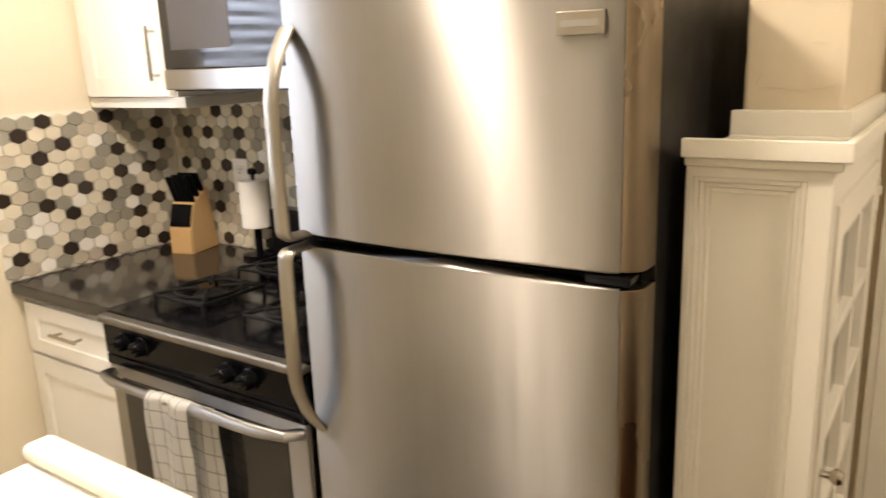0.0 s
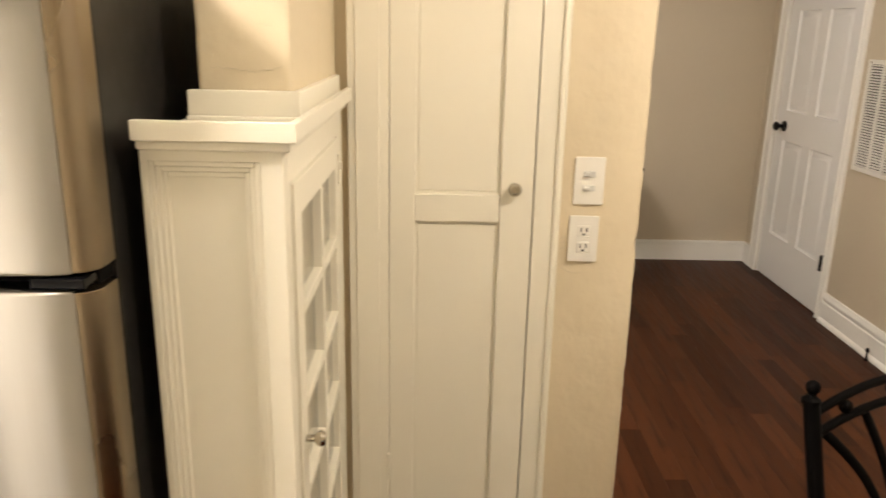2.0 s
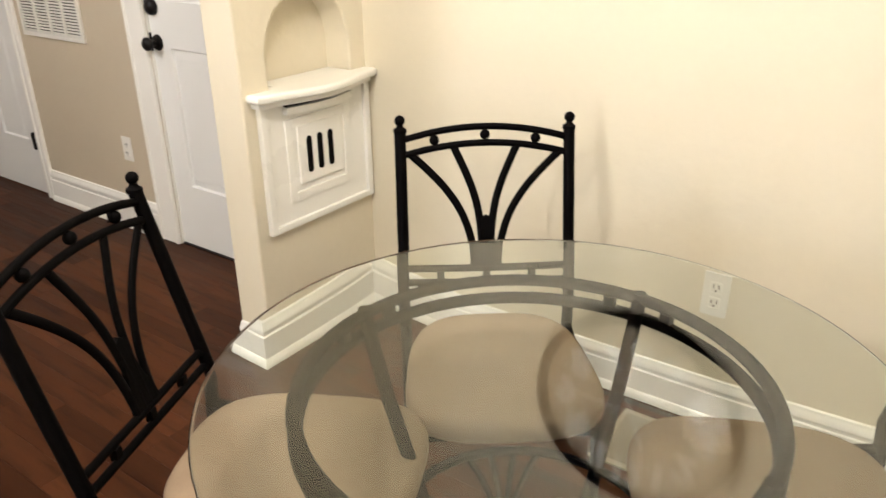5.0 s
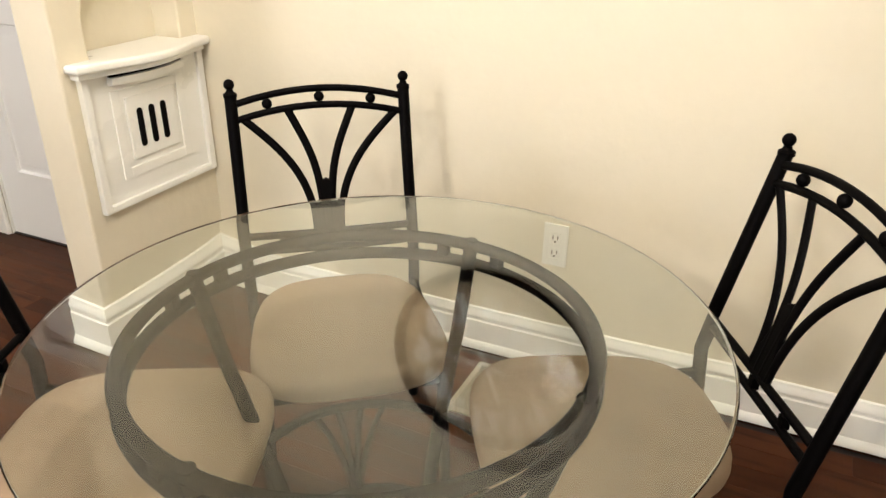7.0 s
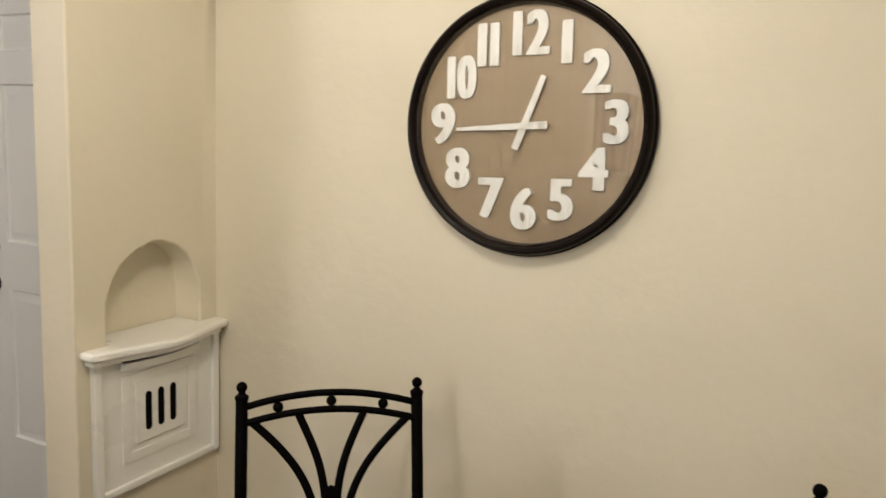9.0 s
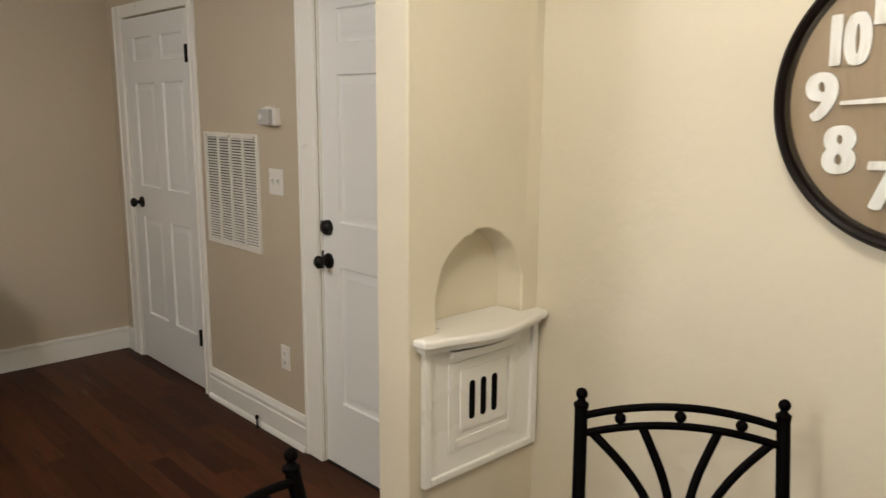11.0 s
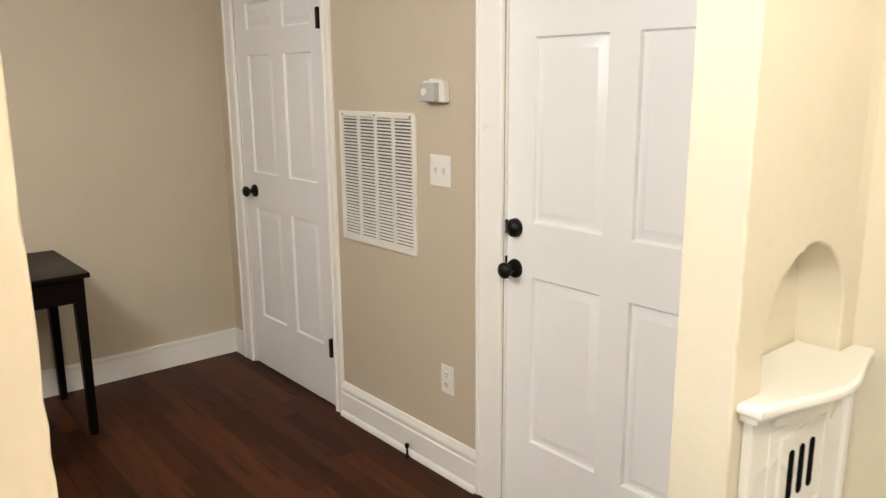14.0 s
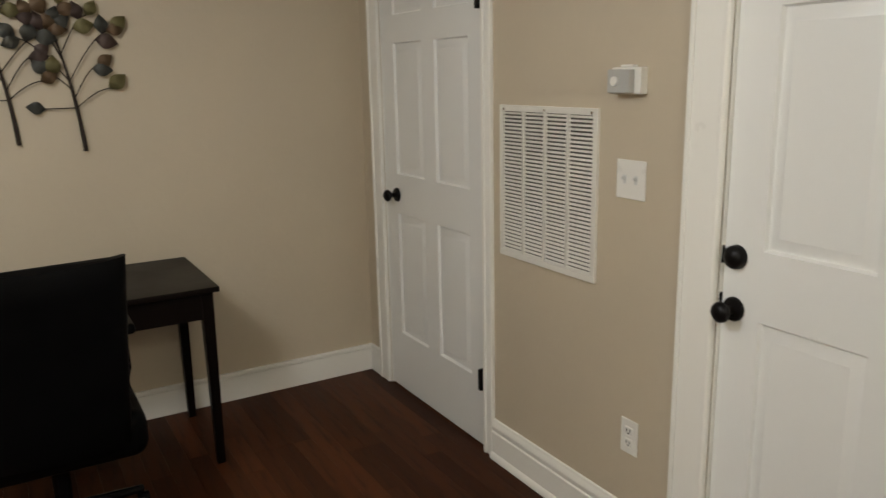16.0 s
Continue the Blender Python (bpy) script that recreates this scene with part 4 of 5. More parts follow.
        y = 0.232 * abs(sa) ** 0.62 * (1 if sa >= 0 else -1)
        outline.append((x * (1.0 - 0.14 * (y + 0.2) / 0.4), y - 0.085))
    rings = []
    for sc, z in ((0.94, 0.415), (0.985, 0.420), (1.0, 0.436), (0.995, 0.452), (0.965, 0.464), (0.90, 0.471), (0.72, 0.478), (0.45, 0.483), (0.2, 0.485)):
        rings.append([bm.verts.new((x * sc, (y + 0.085) * sc - 0.085, z)) for x, y in outline])
    for a, b in zip(rings, rings[1:]):
        for k in range(44):
            bm.faces.new((a[k], a[(k + 1) % 44], b[(k + 1) % 44], b[k]))
    bm.faces.new(rings[0][::-1])
    bm.faces.new(rings[-1])
    bmesh.ops.recalc_face_normals(bm, faces=bm.faces)
    part("seat", bm, M_SEAT, ch, "tan microfibre padded seat")
    return ch


BACK = 0.190 + 0.454 * 0.25     # how far the finials lie behind the seat's middle


def chair_pose(ax, ay, bx, by):
    """From the plan of the two finials, left and right as seen from the seat side facing the back."""
    mx_, my_ = (ax + bx) / 2, (ay + by) / 2
    ang = math.atan2(by - ay, bx - ax)
    out = Vector((-math.sin(ang), math.cos(ang)))
    return pose(mx_ - out.x * BACK, my_ - out.y * BACK, 0, 0, 0, math.degrees(ang))


first = dining_chair()
first.matrix_world = chair_pose(0.577, -0.536, 0.909, -0.272)
copy_thing(first, chair_pose(0.580, -1.550, 0.409, -1.168))
copy_thing(first, chair_pose(1.814, -0.412, 2.028, -0.776))


# ---- glass table ----
TX, TY = 1.30, -1.085
tb = thing("dining_table", pose(TX, TY, 0), "round clear glass dining table on a dark metal base", "table")
part("tabletop", lathe(bmesh.new(), [(0, 0.748), (0.25, 0.748), (0.519, 0.748), (0.524, 0.751), (0.525, 0.754), (0.524, 0.757), (0.519, 0.760), (0.25, 0.760), (0, 0.760)], 96), M_GLASS, tb, "clear round glass top with polished edge")
base = part("base", lathe(bmesh.new(), [(0.10, 0.255), (0.115, 0.26), (0.10, 0.265)], 40), M_IRON, tb)
base.location = (-0.020, -0.016, 0)
for z, r, t in ((0.736, 0.358, 0.0115), (0.698, 0.358, 0.0115)):
    part("ring", sweep(bmesh.new(), [(r * math.cos(a), r * math.sin(a), z) for a in np.linspace(0, 2 * math.pi, 73)[:-1]], t, 10, 1.0, True), M_IRON, base, "dark metal ring under the glass")
for k in range(4):
    a = radians(86 + 90 * k)
    ca, sa = math.cos(a), math.sin(a)
    pts = [(r * ca, r * sa, z) for r, z in ((0.358, 0.735), (0.345, 0.69), (0.31, 0.58), (0.255, 0.45), (0.205, 0.33), (0.185, 0.24), (0.20, 0.14), (0.25, 0.05), (0.30, 0.0))]
    part("leg", sweep(bmesh.new(), pts, 0.0135, 12), M_IRON, base)
    for o in (-0.16, 0.16):
        b = a + o
        part("spacer", boxed(-0.011, 0.011, -0.009, 0.009, 0.706, 0.727, 0.002), M_IRON, base).matrix_local = Matrix.Translation((0.358 * math.cos(b), 0.358 * math.sin(b), 0)) @ pose(0, 0, 0, 0, 0, math.degrees(b) + 90)
    part("pad", lathe(bmesh.new(), [(0, 0.7478), (0.012, 0.7478), (0.012, 0.745), (0, 0.745)], 14, (0.358 * ca, 0.358 * sa, 0)), M_IRON, base)
for z, r in ((0.26, 0.187), (0.42, 0.240)):
    part("lower_ring", sweep(bmesh.new(), [(r * math.cos(a), r * math.sin(a), z) for a in np.linspace(0, 2 * math.pi, 49)[:-1]], 0.009, 8, 1.0, True), M_IRON, base)
for k in range(4):
    a = radians(41 + 90 * k)
    for u in (-0.30, -0.10, 0.10, 0.30):
        pts = []
        for v in np.linspace(0, 1, 9):
            b = a + u * (0.15 + 0.85 * v ** 1.5)
            r = 0.187 + 0.053 * v
            pts.append((r * math.cos(b), r * math.sin(b), 0.262 + 0.158 * v))
        part("fan_bar", sweep(bmesh.new(), pts, 0.006, 8), M_IRON, base)

# floor register by the clock wall
fr = thing("floor_register", pose(1.125, -0.225, 0.0, 0, 0, 0), "pale metal floor register beside the baseboard", "vent")
bm = bmesh.new()
for a in ((-0.06, 0.06, -0.13, -0.112), (-0.06, 0.06, 0.112, 0.13), (-0.06, -0.045, -0.112, 0.112), (0.045, 0.06, -0.112, 0.112)):
    box(bm, a[0], a[1], a[2], a[3], 0.0, 0.006, 0.002)
part("frame", bm, M_REGISTER, fr)
# black sheet that stands for the shade in the shaft below
part("backing", boxed(-0.05, 0.05, -0.12, 0.12, 0.0005, 0.0015), M_SLOT, fr)
for k in range(28):
    part("slat", boxed(-0.0455, 0.0455, -0.111 + k * 0.0081, -0.1075 + k * 0.0081, 0.001, 0.0050), M_REGISTER, fr)


# ---- clock ----
ck = thing("wall_clock", pose(1.060, 0, 1.571, 0, -1.7), "large round clock with oak face and dark frame", "clock")
R = 0.338
part("frame", lathe(bmesh.new(), [(R - 0.020, 0), (R, -0.002), (R + 0.001, -0.020), (R - 0.006, -0.026), (R - 0.004, -0.034), (R - 0.008, -0.046), (R - 0.016, -0.052), (R - 0.024, -0.048), (R - 0.027, -0.036), (R - 0.032, -0.032), (R - 0.034, -0.014)], 96, (0, 0, 0), "y"), M_CLOCKFRAME, ck, "dark brown stepped round frame")
part("face", lathe(bmesh.new(), [(0, -0.014), (R - 0.030, -0.014), (R - 0.030, -0.004), (0, -0.004)], 64, (0, 0, 0), "y"), M_CLOCKWOOD, ck, "pale oak face with dark grain")
part("glass", lathe(bmesh.new(), [(0, -0.0365), (R - 0.029, -0.0365), (R - 0.029, -0.0345), (0, -0.0345)], 64, (0, 0, 0), "y"), M_PANE, ck, "clear glass cover").visible_shadow = False


def lettering(text, size, m, material, parent, squeeze=1.0):
    """A raised numeral; three close-set copies of the outline make it bold."""
    bm = bmesh.new()
    for k, dx in enumerate((-0.006, -0.002, 0.002, 0.006)):
        cu = bpy.data.curves.new("numeral", "FONT")
        cu.body, cu.size, cu.extrude, cu.offset, cu.align_x, cu.align_y = text, size, 0.0035 + 0.0002 * k, 0.002, "CENTER", "CENTER"
        tmp = new("numeral", cu)
        me = bpy.data.meshes.new_from_object(tmp.evaluated_get(bpy.context.evaluated_depsgraph_get()))
        bpy.data.objects.remove(tmp)
        me.transform(Matrix.Translation((dx / squeeze, 0.0015 * (k % 2), 0)))
        bm.from_mesh(me)
    me = bpy.data.meshes.new("numeral")
    bm.to_mesh(me)
    bm.free()
    me.materials.append(material)
    ob = new("numeral", me)
    ob.parent = parent
    ob.matrix_local = m @ Matrix.Diagonal((squeeze, 1, 1, 1))
    return ob


# where each hour's figures are glued on, a little uneven
HOURS = ((0.108, 0.200), (0.186, 0.126), (0.239, 0.003), (0.187, -0.113), (0.104, -0.192), (0.002, -0.220),
         (-0.092, -0.194), (-0.188, -0.118), (-0.233, 0.0), (-0.187, 0.121), (-0.104, 0.202), (0.004, 0.226))
GAPS = {10: 0.0225, 11: 0.0175, 12: 0.028}
for n, (nx, nz) in enumerate(HOURS, 1):
    if n >= 10:
        for figure, side in zip(str(n), (-1, 1)):
            lettering(figure, 0.152, pose(nx + side * GAPS[n], -0.019, nz, 90), M_WHITEWASH, ck, 0.64 if n == 10 else 0.74)
    else:
        lettering(str(n), 0.146, pose(nx, -0.019, nz, 90), M_WHITEWASH, ck, 0.90)


def clock_hand(name, angle, length, tail, w0, w1, y):
    pts = [(-w1, -tail), (w1, -tail), (w0, length), (-w0, length)]
    part(name, extrude_outline(bmesh.new(), pts, 0, 0.0015, m=Matrix.Translation((0, y, 0)) @ pose(0, 0, 0, 0, angle) @ pose(0, 0, 0, 90)), M_WHITEWASH, ck)


clock_hand("hour_pointer", 22.0, 0.136, 0.064, 0.007, 0.010, -0.025)
clock_hand("minute_pointer", -92.6, 0.190, 0.064, 0.004, 0.010, -0.028)
part("pin", lathe(bmesh.new(), [(0, -0.031), (0.008, -0.031), (0.009, -0.014)], 16, (0, 0, 0), "y"), M_WHITEWASH, ck)


# ---- desk, desk chair, wall art ----
dk = thing("writing_desk", pose(0, 0, 0), "dark espresso wooden desk with tapered legs", "desk")
X0, X1, YD0, YD1, ZT = -3.295, -2.695, -2.05, -0.983, 0.746
part("desktop", boxed(X0, X1, YD0, YD1, ZT - 0.022, ZT, 0.004), M_DESK, dk)
bm = bmesh.new()
box(bm, X0 + 0.03, X1 - 0.03, YD1 - 0.045, YD1 - 0.025, ZT - 0.13, ZT - 0.022)
box(bm, X0 + 0.03, X1 - 0.03, YD0 + 0.025, YD0 + 0.045, ZT - 0.13, ZT - 0.022)
box(bm, X1 - 0.045, X1 - 0.025, YD0 + 0.045, YD1 - 0.045, ZT - 0.13, ZT - 0.022)
box(bm, X0 + 0.025, X0 + 0.045, YD0 + 0.045, YD1 - 0.045, ZT - 0.13, ZT - 0.022)
part("apron", bm, M_DESK, dk)
for x in (X0 + 0.045, X1 - 0.045):
    for y in (YD0 + 0.045, YD1 - 0.045):
        bm = boxed(x - 0.023, x + 0.023, y - 0.023, y + 0.023, 0, ZT - 0.024)
        for v in bm.verts:
            if v.co.z < 0.01:
                v.co.x, v.co.y = x + (v.co.x - x) * 0.68 , y + (v.co.y - y) * 0.68
        part("leg", bm, M_DESK, dk)

oc = thing("desk_chair", pose(-2.28, -1.612, 0, 0, 0, 90), "black leather office chair pulled up to the desk", "chair")
# local: the back towards -y, the seat towards +y
bm = bmesh.new()
rows_ = []
for v in np.linspace(0, 1, 13):
    z = 0.40 + 0.63 * v
    half = 0.208 + 0.031 * v
    yb = -0.02 - 0.10 * v ** 1.4
    ring = []
    for k in range(28):
        a = 2 * math.pi * k / 28
        x = half * (abs(math.cos(a)) ** 0.18) * (1 if math.cos(a) >= 0 else -1)
        th = 0.040 if 0 < v < 1 else 0.022
        y = yb + th * (abs(math.sin(a)) ** 0.6) * (1 if math.sin(a) >= 0 else -1) - 0.05 * (1 - (x / half) ** 2) * 0.6
        ring.append(bm.verts.new((x, y, z - 0.018 * (1 - (x / half) ** 2) * (1 if v > 0.9 else 0))))
    rows_.append(ring)
for a, b in zip(rows_, rows_[1:]):
    for k in range(28):
        bm.faces.new((a[k], a[(k + 1) % 28], b[(k + 1) % 28], b[k]))
bm.faces.new(rows_[0][::-1])
bm.faces.new(rows_[-1])
bmesh.ops.recalc_face_normals(bm, faces=bm.faces)
part("backrest", bm, M_LEATHER, oc, "padded black leather backrest")
part("seat", boxed(-0.262, 0.262, -0.04, 0.44, 0.34, 0.50, 0.05, 4), M_LEATHER, oc)
for s in (-1, 1):
    part("armrest", boxed(s * 0.235 - 0.022, s * 0.235 + 0.022, -0.02, 0.20, 0.75, 0.785, 0.012, 3), M_LEATHER, oc)
    part("arm_support", sweep(bmesh.new(), [(s * 0.235, 0.16, 0.755), (s * 0.235, 0.12, 0.60), (s * 0.20, 0.12, 0.47)], 0.014, 10), M_BLACK, oc)
part("column", lathe(bmesh.new(), [(0, 0.10), (0.028, 0.10), (0.028, 0.26), (0.022, 0.26), (0.022, 0.43), (0, 0.43)], 18, (0, 0.2, 0)), M_BLACK, oc)
for k in range(5):
    a = radians(18 + 72 * k)
    part("base_arm", sweep(bmesh.new(), [(0.02 * math.cos(a), 0.2 + 0.02 * math.sin(a), 0.11), (0.27 * math.cos(a), 0.2 + 0.27 * math.sin(a), 0.07)], [0.022, 0.014], 10), M_BLACK, oc)
    part("caster", lathe(bmesh.new(), [(0, -0.02), (0.026, -0.02), (0.028, -0.01), (0.028, 0.01), (0.026, 0.02), (0, 0.02)], 16, (0.27 * math.cos(a), 0.2 + 0.27 * math.sin(a), 0.028), "x"), M_BLACK, oc)

art = thing("metal_tree_wall_art", pose(WEST, 0.006, 0, 0, 0, 90), "metal wall art of leafy trees on the tan wall", "wall art")
# local x = world y, front towards -y
rng = random.Random(5)


def leaf(x, z, ang, ln, material):
    bm = bmesh.new()
    c, s = math.cos(ang), math.sin(ang)
    prev = None
    for u in np.linspace(0, 1, 8):
        w = ln * 0.37 * math.sin(math.pi * min(0.985, max(0.03, u)) ** 0.85)
        row = []
        for q in (-1, 0, 1):
            lx, lz = u * ln, q * w
            row.append(bm.verts.new((x + c * lx - s * lz, -0.030 - 0.010 * math.sin(math.pi * u) + 0.006 * abs(q), z + s * lx + c * lz)))
        if prev:
            for k in (0, 1):
                bm.faces.new((prev[k], prev[k + 1], row[k + 1], row[k]))
        prev = row
    bmesh.ops.solidify(bm, geom=bm.faces[:], thickness=0.0015)
    part("leaf", bm, material, art)


# branch: where it leaves the trunk, reach, rise, leaves along it
BRANCHES = ((0.42, 0.13, 0.07, (1.0,)), (0.46, -0.11, 0.00, (1.0,)), (0.52, 0.11, 0.13, (0.8, 1.0)), (0.56, -0.09, 0.06, (0.75, 1.0)), (0.62, -0.19, 0.15, (0.8, 0.9, 1.0)),
            (0.68, 0.19, 0.18, (0.65, 0.8, 0.9, 1.0)), (0.78, -0.10, 0.17, (0.6, 0.8, 1.0)), (0.86, 0.10, 0.17, (0.5, 0.75, 1.0)), (0.92, -0.04, 0.15, (0.6, 1.0)), (1.0, 0.03, 0.11, (0.6, 1.0)))
for bx, foot, grow in ((-1.338, 1.243, 1.0), (-1.578, 1.281, 1.0), (-1.83, 1.26, 0.95)):
    trunk = [(bx - 0.02 * u - 0.045 * u * u, -0.020, foot + 0.46 * grow * u) for u in np.linspace(0, 1, 14)]
    part("trunk", sweep(bmesh.new(), trunk, [0.0095 - 0.0065 * u for u in np.linspace(0, 1, 14)], 8), M_TWIG, art)
    for u0, reach, rise, spots in BRANCHES:
        sx, _, sz = trunk[int(u0 * 13)]
        reach, rise = reach * rng.uniform(0.9, 1.1), rise * rng.uniform(0.9, 1.15)
        at = lambda v: (sx + reach * v, -0.022 - 0.006 * math.sin(3 * v), sz + rise * math.sin(1.45 * v))
        part("twig", sweep(bmesh.new(), [at(v) for v in np.linspace(0, 1, 9)], 0.0026, 6), M_TWIG, art)
        for q, v in enumerate(spots):
            x, _, z = at(v)
            ahead = math.atan2(rise, reach)
            leaf(x, z, ahead + (0.0 if v == 1.0 else (0.9 if q % 2 else -0.9)) + rng.uniform(-0.3, 0.3), rng.uniform(0.068, 0.086), M_LEAVES[rng.randrange(4)])


# ---- kitchen ----
# base cabinet, worktop, range, upper cabinet, microwave, refrigerator
KX = 0.17                       # kitchen wall face
SY0, SY1 = -4.085, -3.365       # range
FY0, FY1 = -3.358, -2.656       # refrigerator
bc = thing("base_cabinet", pose(0, 0, 0), "white shaker base cabinet with drawer and door", "cabinet")
part("body", boxed(KX, 0.775, SOUTH + 0.001, SY0 - 0.004, 0.10, 0.875), M_KITCHEN, bc)
part("plinth", boxed(KX, 0.72, SOUTH + 0.001, SY0 - 0.004, 0.0, 0.10), M_KITCHEN, bc)


def shaker(name, m, w, h, parent, rail=0.055):
    """Local x across, front towards -y, from 0 to w and 0 to h."""
    bm = boxed(0, w, -0.012, 0.0, 0, h)
    for a in ((0, rail, 0, h), (w - rail, w, 0, h), (rail, w - rail, 0, min(rail, h * 0.28)), (rail, w - rail, h - min(rail, h * 0.28), h)):
        box(bm, a[0], a[1], -0.020, -0.0118, a[2], a[3], 0.0015)
    ob = part(name, bm, M_KITCHEN, parent)
    ob.matrix_local = m
    return ob


def bar_pull(parent, m, ln, vertical=False):
    bm = bmesh.new()
    h = ln / 2
    ax = (lambda a, b: (0, b, a)) if vertical else (lambda a, b: (a, b, 0))
    sweep(bm, [ax(-h, -0.028), ax(h, -0.028)], 0.0055, 10)
    for s in (-0.8, 0.8):
        sweep(bm, [ax(h * s, 0), ax(h * s, -0.028)], 0.0045, 8)
    ob = part("handle", bm, M_NICKEL, parent, "brushed nickel bar handle")
    ob.matrix_local = m
    return ob


W_ = SY0 - 0.004 - (SOUTH + 0.03)
dr = shaker("drawer_front", pose(0.776, SOUTH + 0.03, 0.700, 0, 0, 90), W_ - 0.012, 0.155, bc)
bar_pull(dr, pose(W_ / 2, -0.020, 0.085), 0.13)
shaker("door", pose(0.776, SOUTH + 0.03, 0.115, 0, 0, 90), W_ - 0.012, 0.575, bc)
tagged(part("worktop", boxed(KX, 0.812, SOUTH + 0.001, SY0 - 0.002, 0.876, 0.912, 0.006), M_GRANITE, None), "polished black speckled granite worktop", "worktop")

rg = thing("gas_range", pose(0, 0, 0), "black and stainless steel gas range with four burners", "range")
part("body", boxed(KX + 0.01, 0.80, SY0, SY1, 0.06, 0.89), M_BLACKSIDE, rg)
part("cooktop", boxed(KX + 0.06, 0.825, SY0 - 0.001, SY1 + 0.001, 0.885, 0.913, 0.006), M_BLACK, rg)
part("front_trim", boxed(0.80, 0.852, SY0 - 0.002, SY1 + 0.002, 0.886, 0.908, 0.008, 4), M_RANGETRIM, rg, "rounded stainless front edge")
part("backguard", boxed(KX + 0.005, KX + 0.07, SY0, SY1, 0.885, 1.075, 0.01, 3), M_BLACK, rg)
bm = boxed(0.79, 0.838, SY0, SY1, 0.800, 0.885, 0.004)
part("control_panel", bm, M_BLACK, rg)
for y in (-3.992, -3.920, -3.602, -3.528):
    k = part("knob", box(lathe(bmesh.new(), [(0, 0.030), (0.017, 0.030), (0.020, 0.024), (0.022, 0.006), (0.026, 0.003), (0.026, 0)], 20, (0, 0, 0)), -0.005, 0.005, -0.019, 0.019, 0.028, 0.042, 0.003), M_BLACK, rg)
    k.matrix_local = pose(0.838, y, 0.846, 0, 90, 0) @ pose(0, 0, 0, 0, 0, 12)
od = part("oven_door", boxed(0.79, 0.836, SY0 + 0.004, SY1 - 0.004, 0.19, 0.772, 0.006), M_STEEL, rg, "stainless oven door")
part("top_band", boxed(0.80, 0.840, SY0 + 0.003, SY1 - 0.003, 0.7725, 0.799, 0.004), M_BLACK, rg)
part("window", boxed(0.83, 0.838, SY0 + 0.055, SY1 - 0.065, 0.29, 0.742, 0.003), M_DARKGLASS, od, "dark oven window")
part("handle", sweep(bmesh.new(), [(0.836, SY0 + 0.02, 0.750), (0.872, SY0 + 0.035, 0.757), (0.888, SY0 + 0.09, 0.759)] + [(0.892, y, 0.759) for y in np.linspace(SY0 + 0.15, SY1 - 0.15, 6)] + [(0.888, SY1 - 0.09, 0.759), (0.872, SY1 - 0.035, 0.757), (0.836, SY1 - 0.02, 0.750)], 0.0135, 14), M_STEEL, od, "curved stainless oven handle")
part("drawer", boxed(0.79, 0.834, SY0 + 0.004, SY1 - 0.004, 0.07, 0.18, 0.006), M_STEEL, rg)
for x in (0.36, 0.64):
    for y in (SY0 + 0.19, SY1 - 0.19):
        b = part("burner", lathe(bmesh.new(), [(0.055, 0.913), (0.055, 0.922), (0.042, 0.925), (0.040, 0.936), (0.034, 0.940), (0, 0.941)], 24, (x, y, 0)), M_CAST, rg)
        bm = bmesh.new()
        sweep(bm, [(x + 0.085 * math.cos(a), y + 0.085 * math.sin(a), 0.948) for a in np.linspace(0, 2 * math.pi, 29)[:-1]], 0.0055, 8, 1, True)
        for q in range(4):
            a = radians(45 + 90 * q)
            ca, sa = math.cos(a), math.sin(a)
            sweep(bm, [(x + 0.03 * ca, y + 0.03 * sa, 0.952), (x + 0.09 * ca, y + 0.09 * sa, 0.952), (x + 0.135 * ca, y + 0.135 * sa, 0.945), (x + 0.14 * ca, y + 0.14 * sa, 0.913)], 0.0055, 8)
        for q in range(4):
            a = radians(45 + 90 * q)
            a2 = a + math.pi / 2
            sweep(bm, [(x + 0.137 * math.cos(a), y + 0.137 * math.sin(a), 0.943), (x + 0.137 * math.cos(a2), y + 0.137 * math.sin(a2), 0.943)], 0.005, 8)
        part("grate", bm, M_CAST, rg, "black cast iron grate")

# towel folded over the oven handle
tw = thing("kitchen_towel", pose(0, 0, 0), "white cotton towel with grey checks on oven handle", "towel")
TY0, TY1 = -3.825, -3.675


def towel_sheet(path, y0, y1, wave):
    bm = bmesh.new()
    cols = 16
    grid = []
    for i, (x, z) in enumerate(path):
        row = []
        for k in range(cols + 1):
            u = k / cols
            row.append(bm.verts.new((x + wave * math.sin(u * 9 + i * 0.15) * min(1, i / 5), y0 + (y1 - y0) * u + 0.003 * math.sin(i * 0.6), z)))
        grid.append(row)
    for a, b in zip(grid, grid[1:]):
        for k in range(cols):
            bm.faces.new((a[k], a[k + 1], b[k + 1], b[k]))
    bmesh.ops.solidify(bm, geom=bm.faces[:], thickness=0.004)
    return bm


front = [(0.893 + 0.017 * math.cos(a), 0.759 + 0.017 * math.sin(a)) for a in np.linspace(math.pi / 2, 0, 6)] + [(0.911, z) for z in np.linspace(0.735, 0.43, 18)]
rear = [(0.893 + 0.017 * math.cos(a), 0.7592 + 0.017 * math.sin(a)) for a in np.linspace(math.pi / 2, math.pi, 6)] + [(0.873, z) for z in np.linspace(0.735, 0.46, 14)]
part("front_fold", towel_sheet(front, TY0, TY1, 0.006), M_CHECK, tw)
part("rear_fold", towel_sheet(rear, TY0 + 0.03, TY1 + 0.06, 0.004), M_CHECK, tw)
uc = thing("upper_cabinet", pose(0, 0, 0), "white upper cabinet with shaker door", "cabinet")
UY1 = -4.160
part("body", boxed(KX, 0.468, SOUTH + 0.001, UY1, 1.434, 2.30), M_KITCHEN, uc)
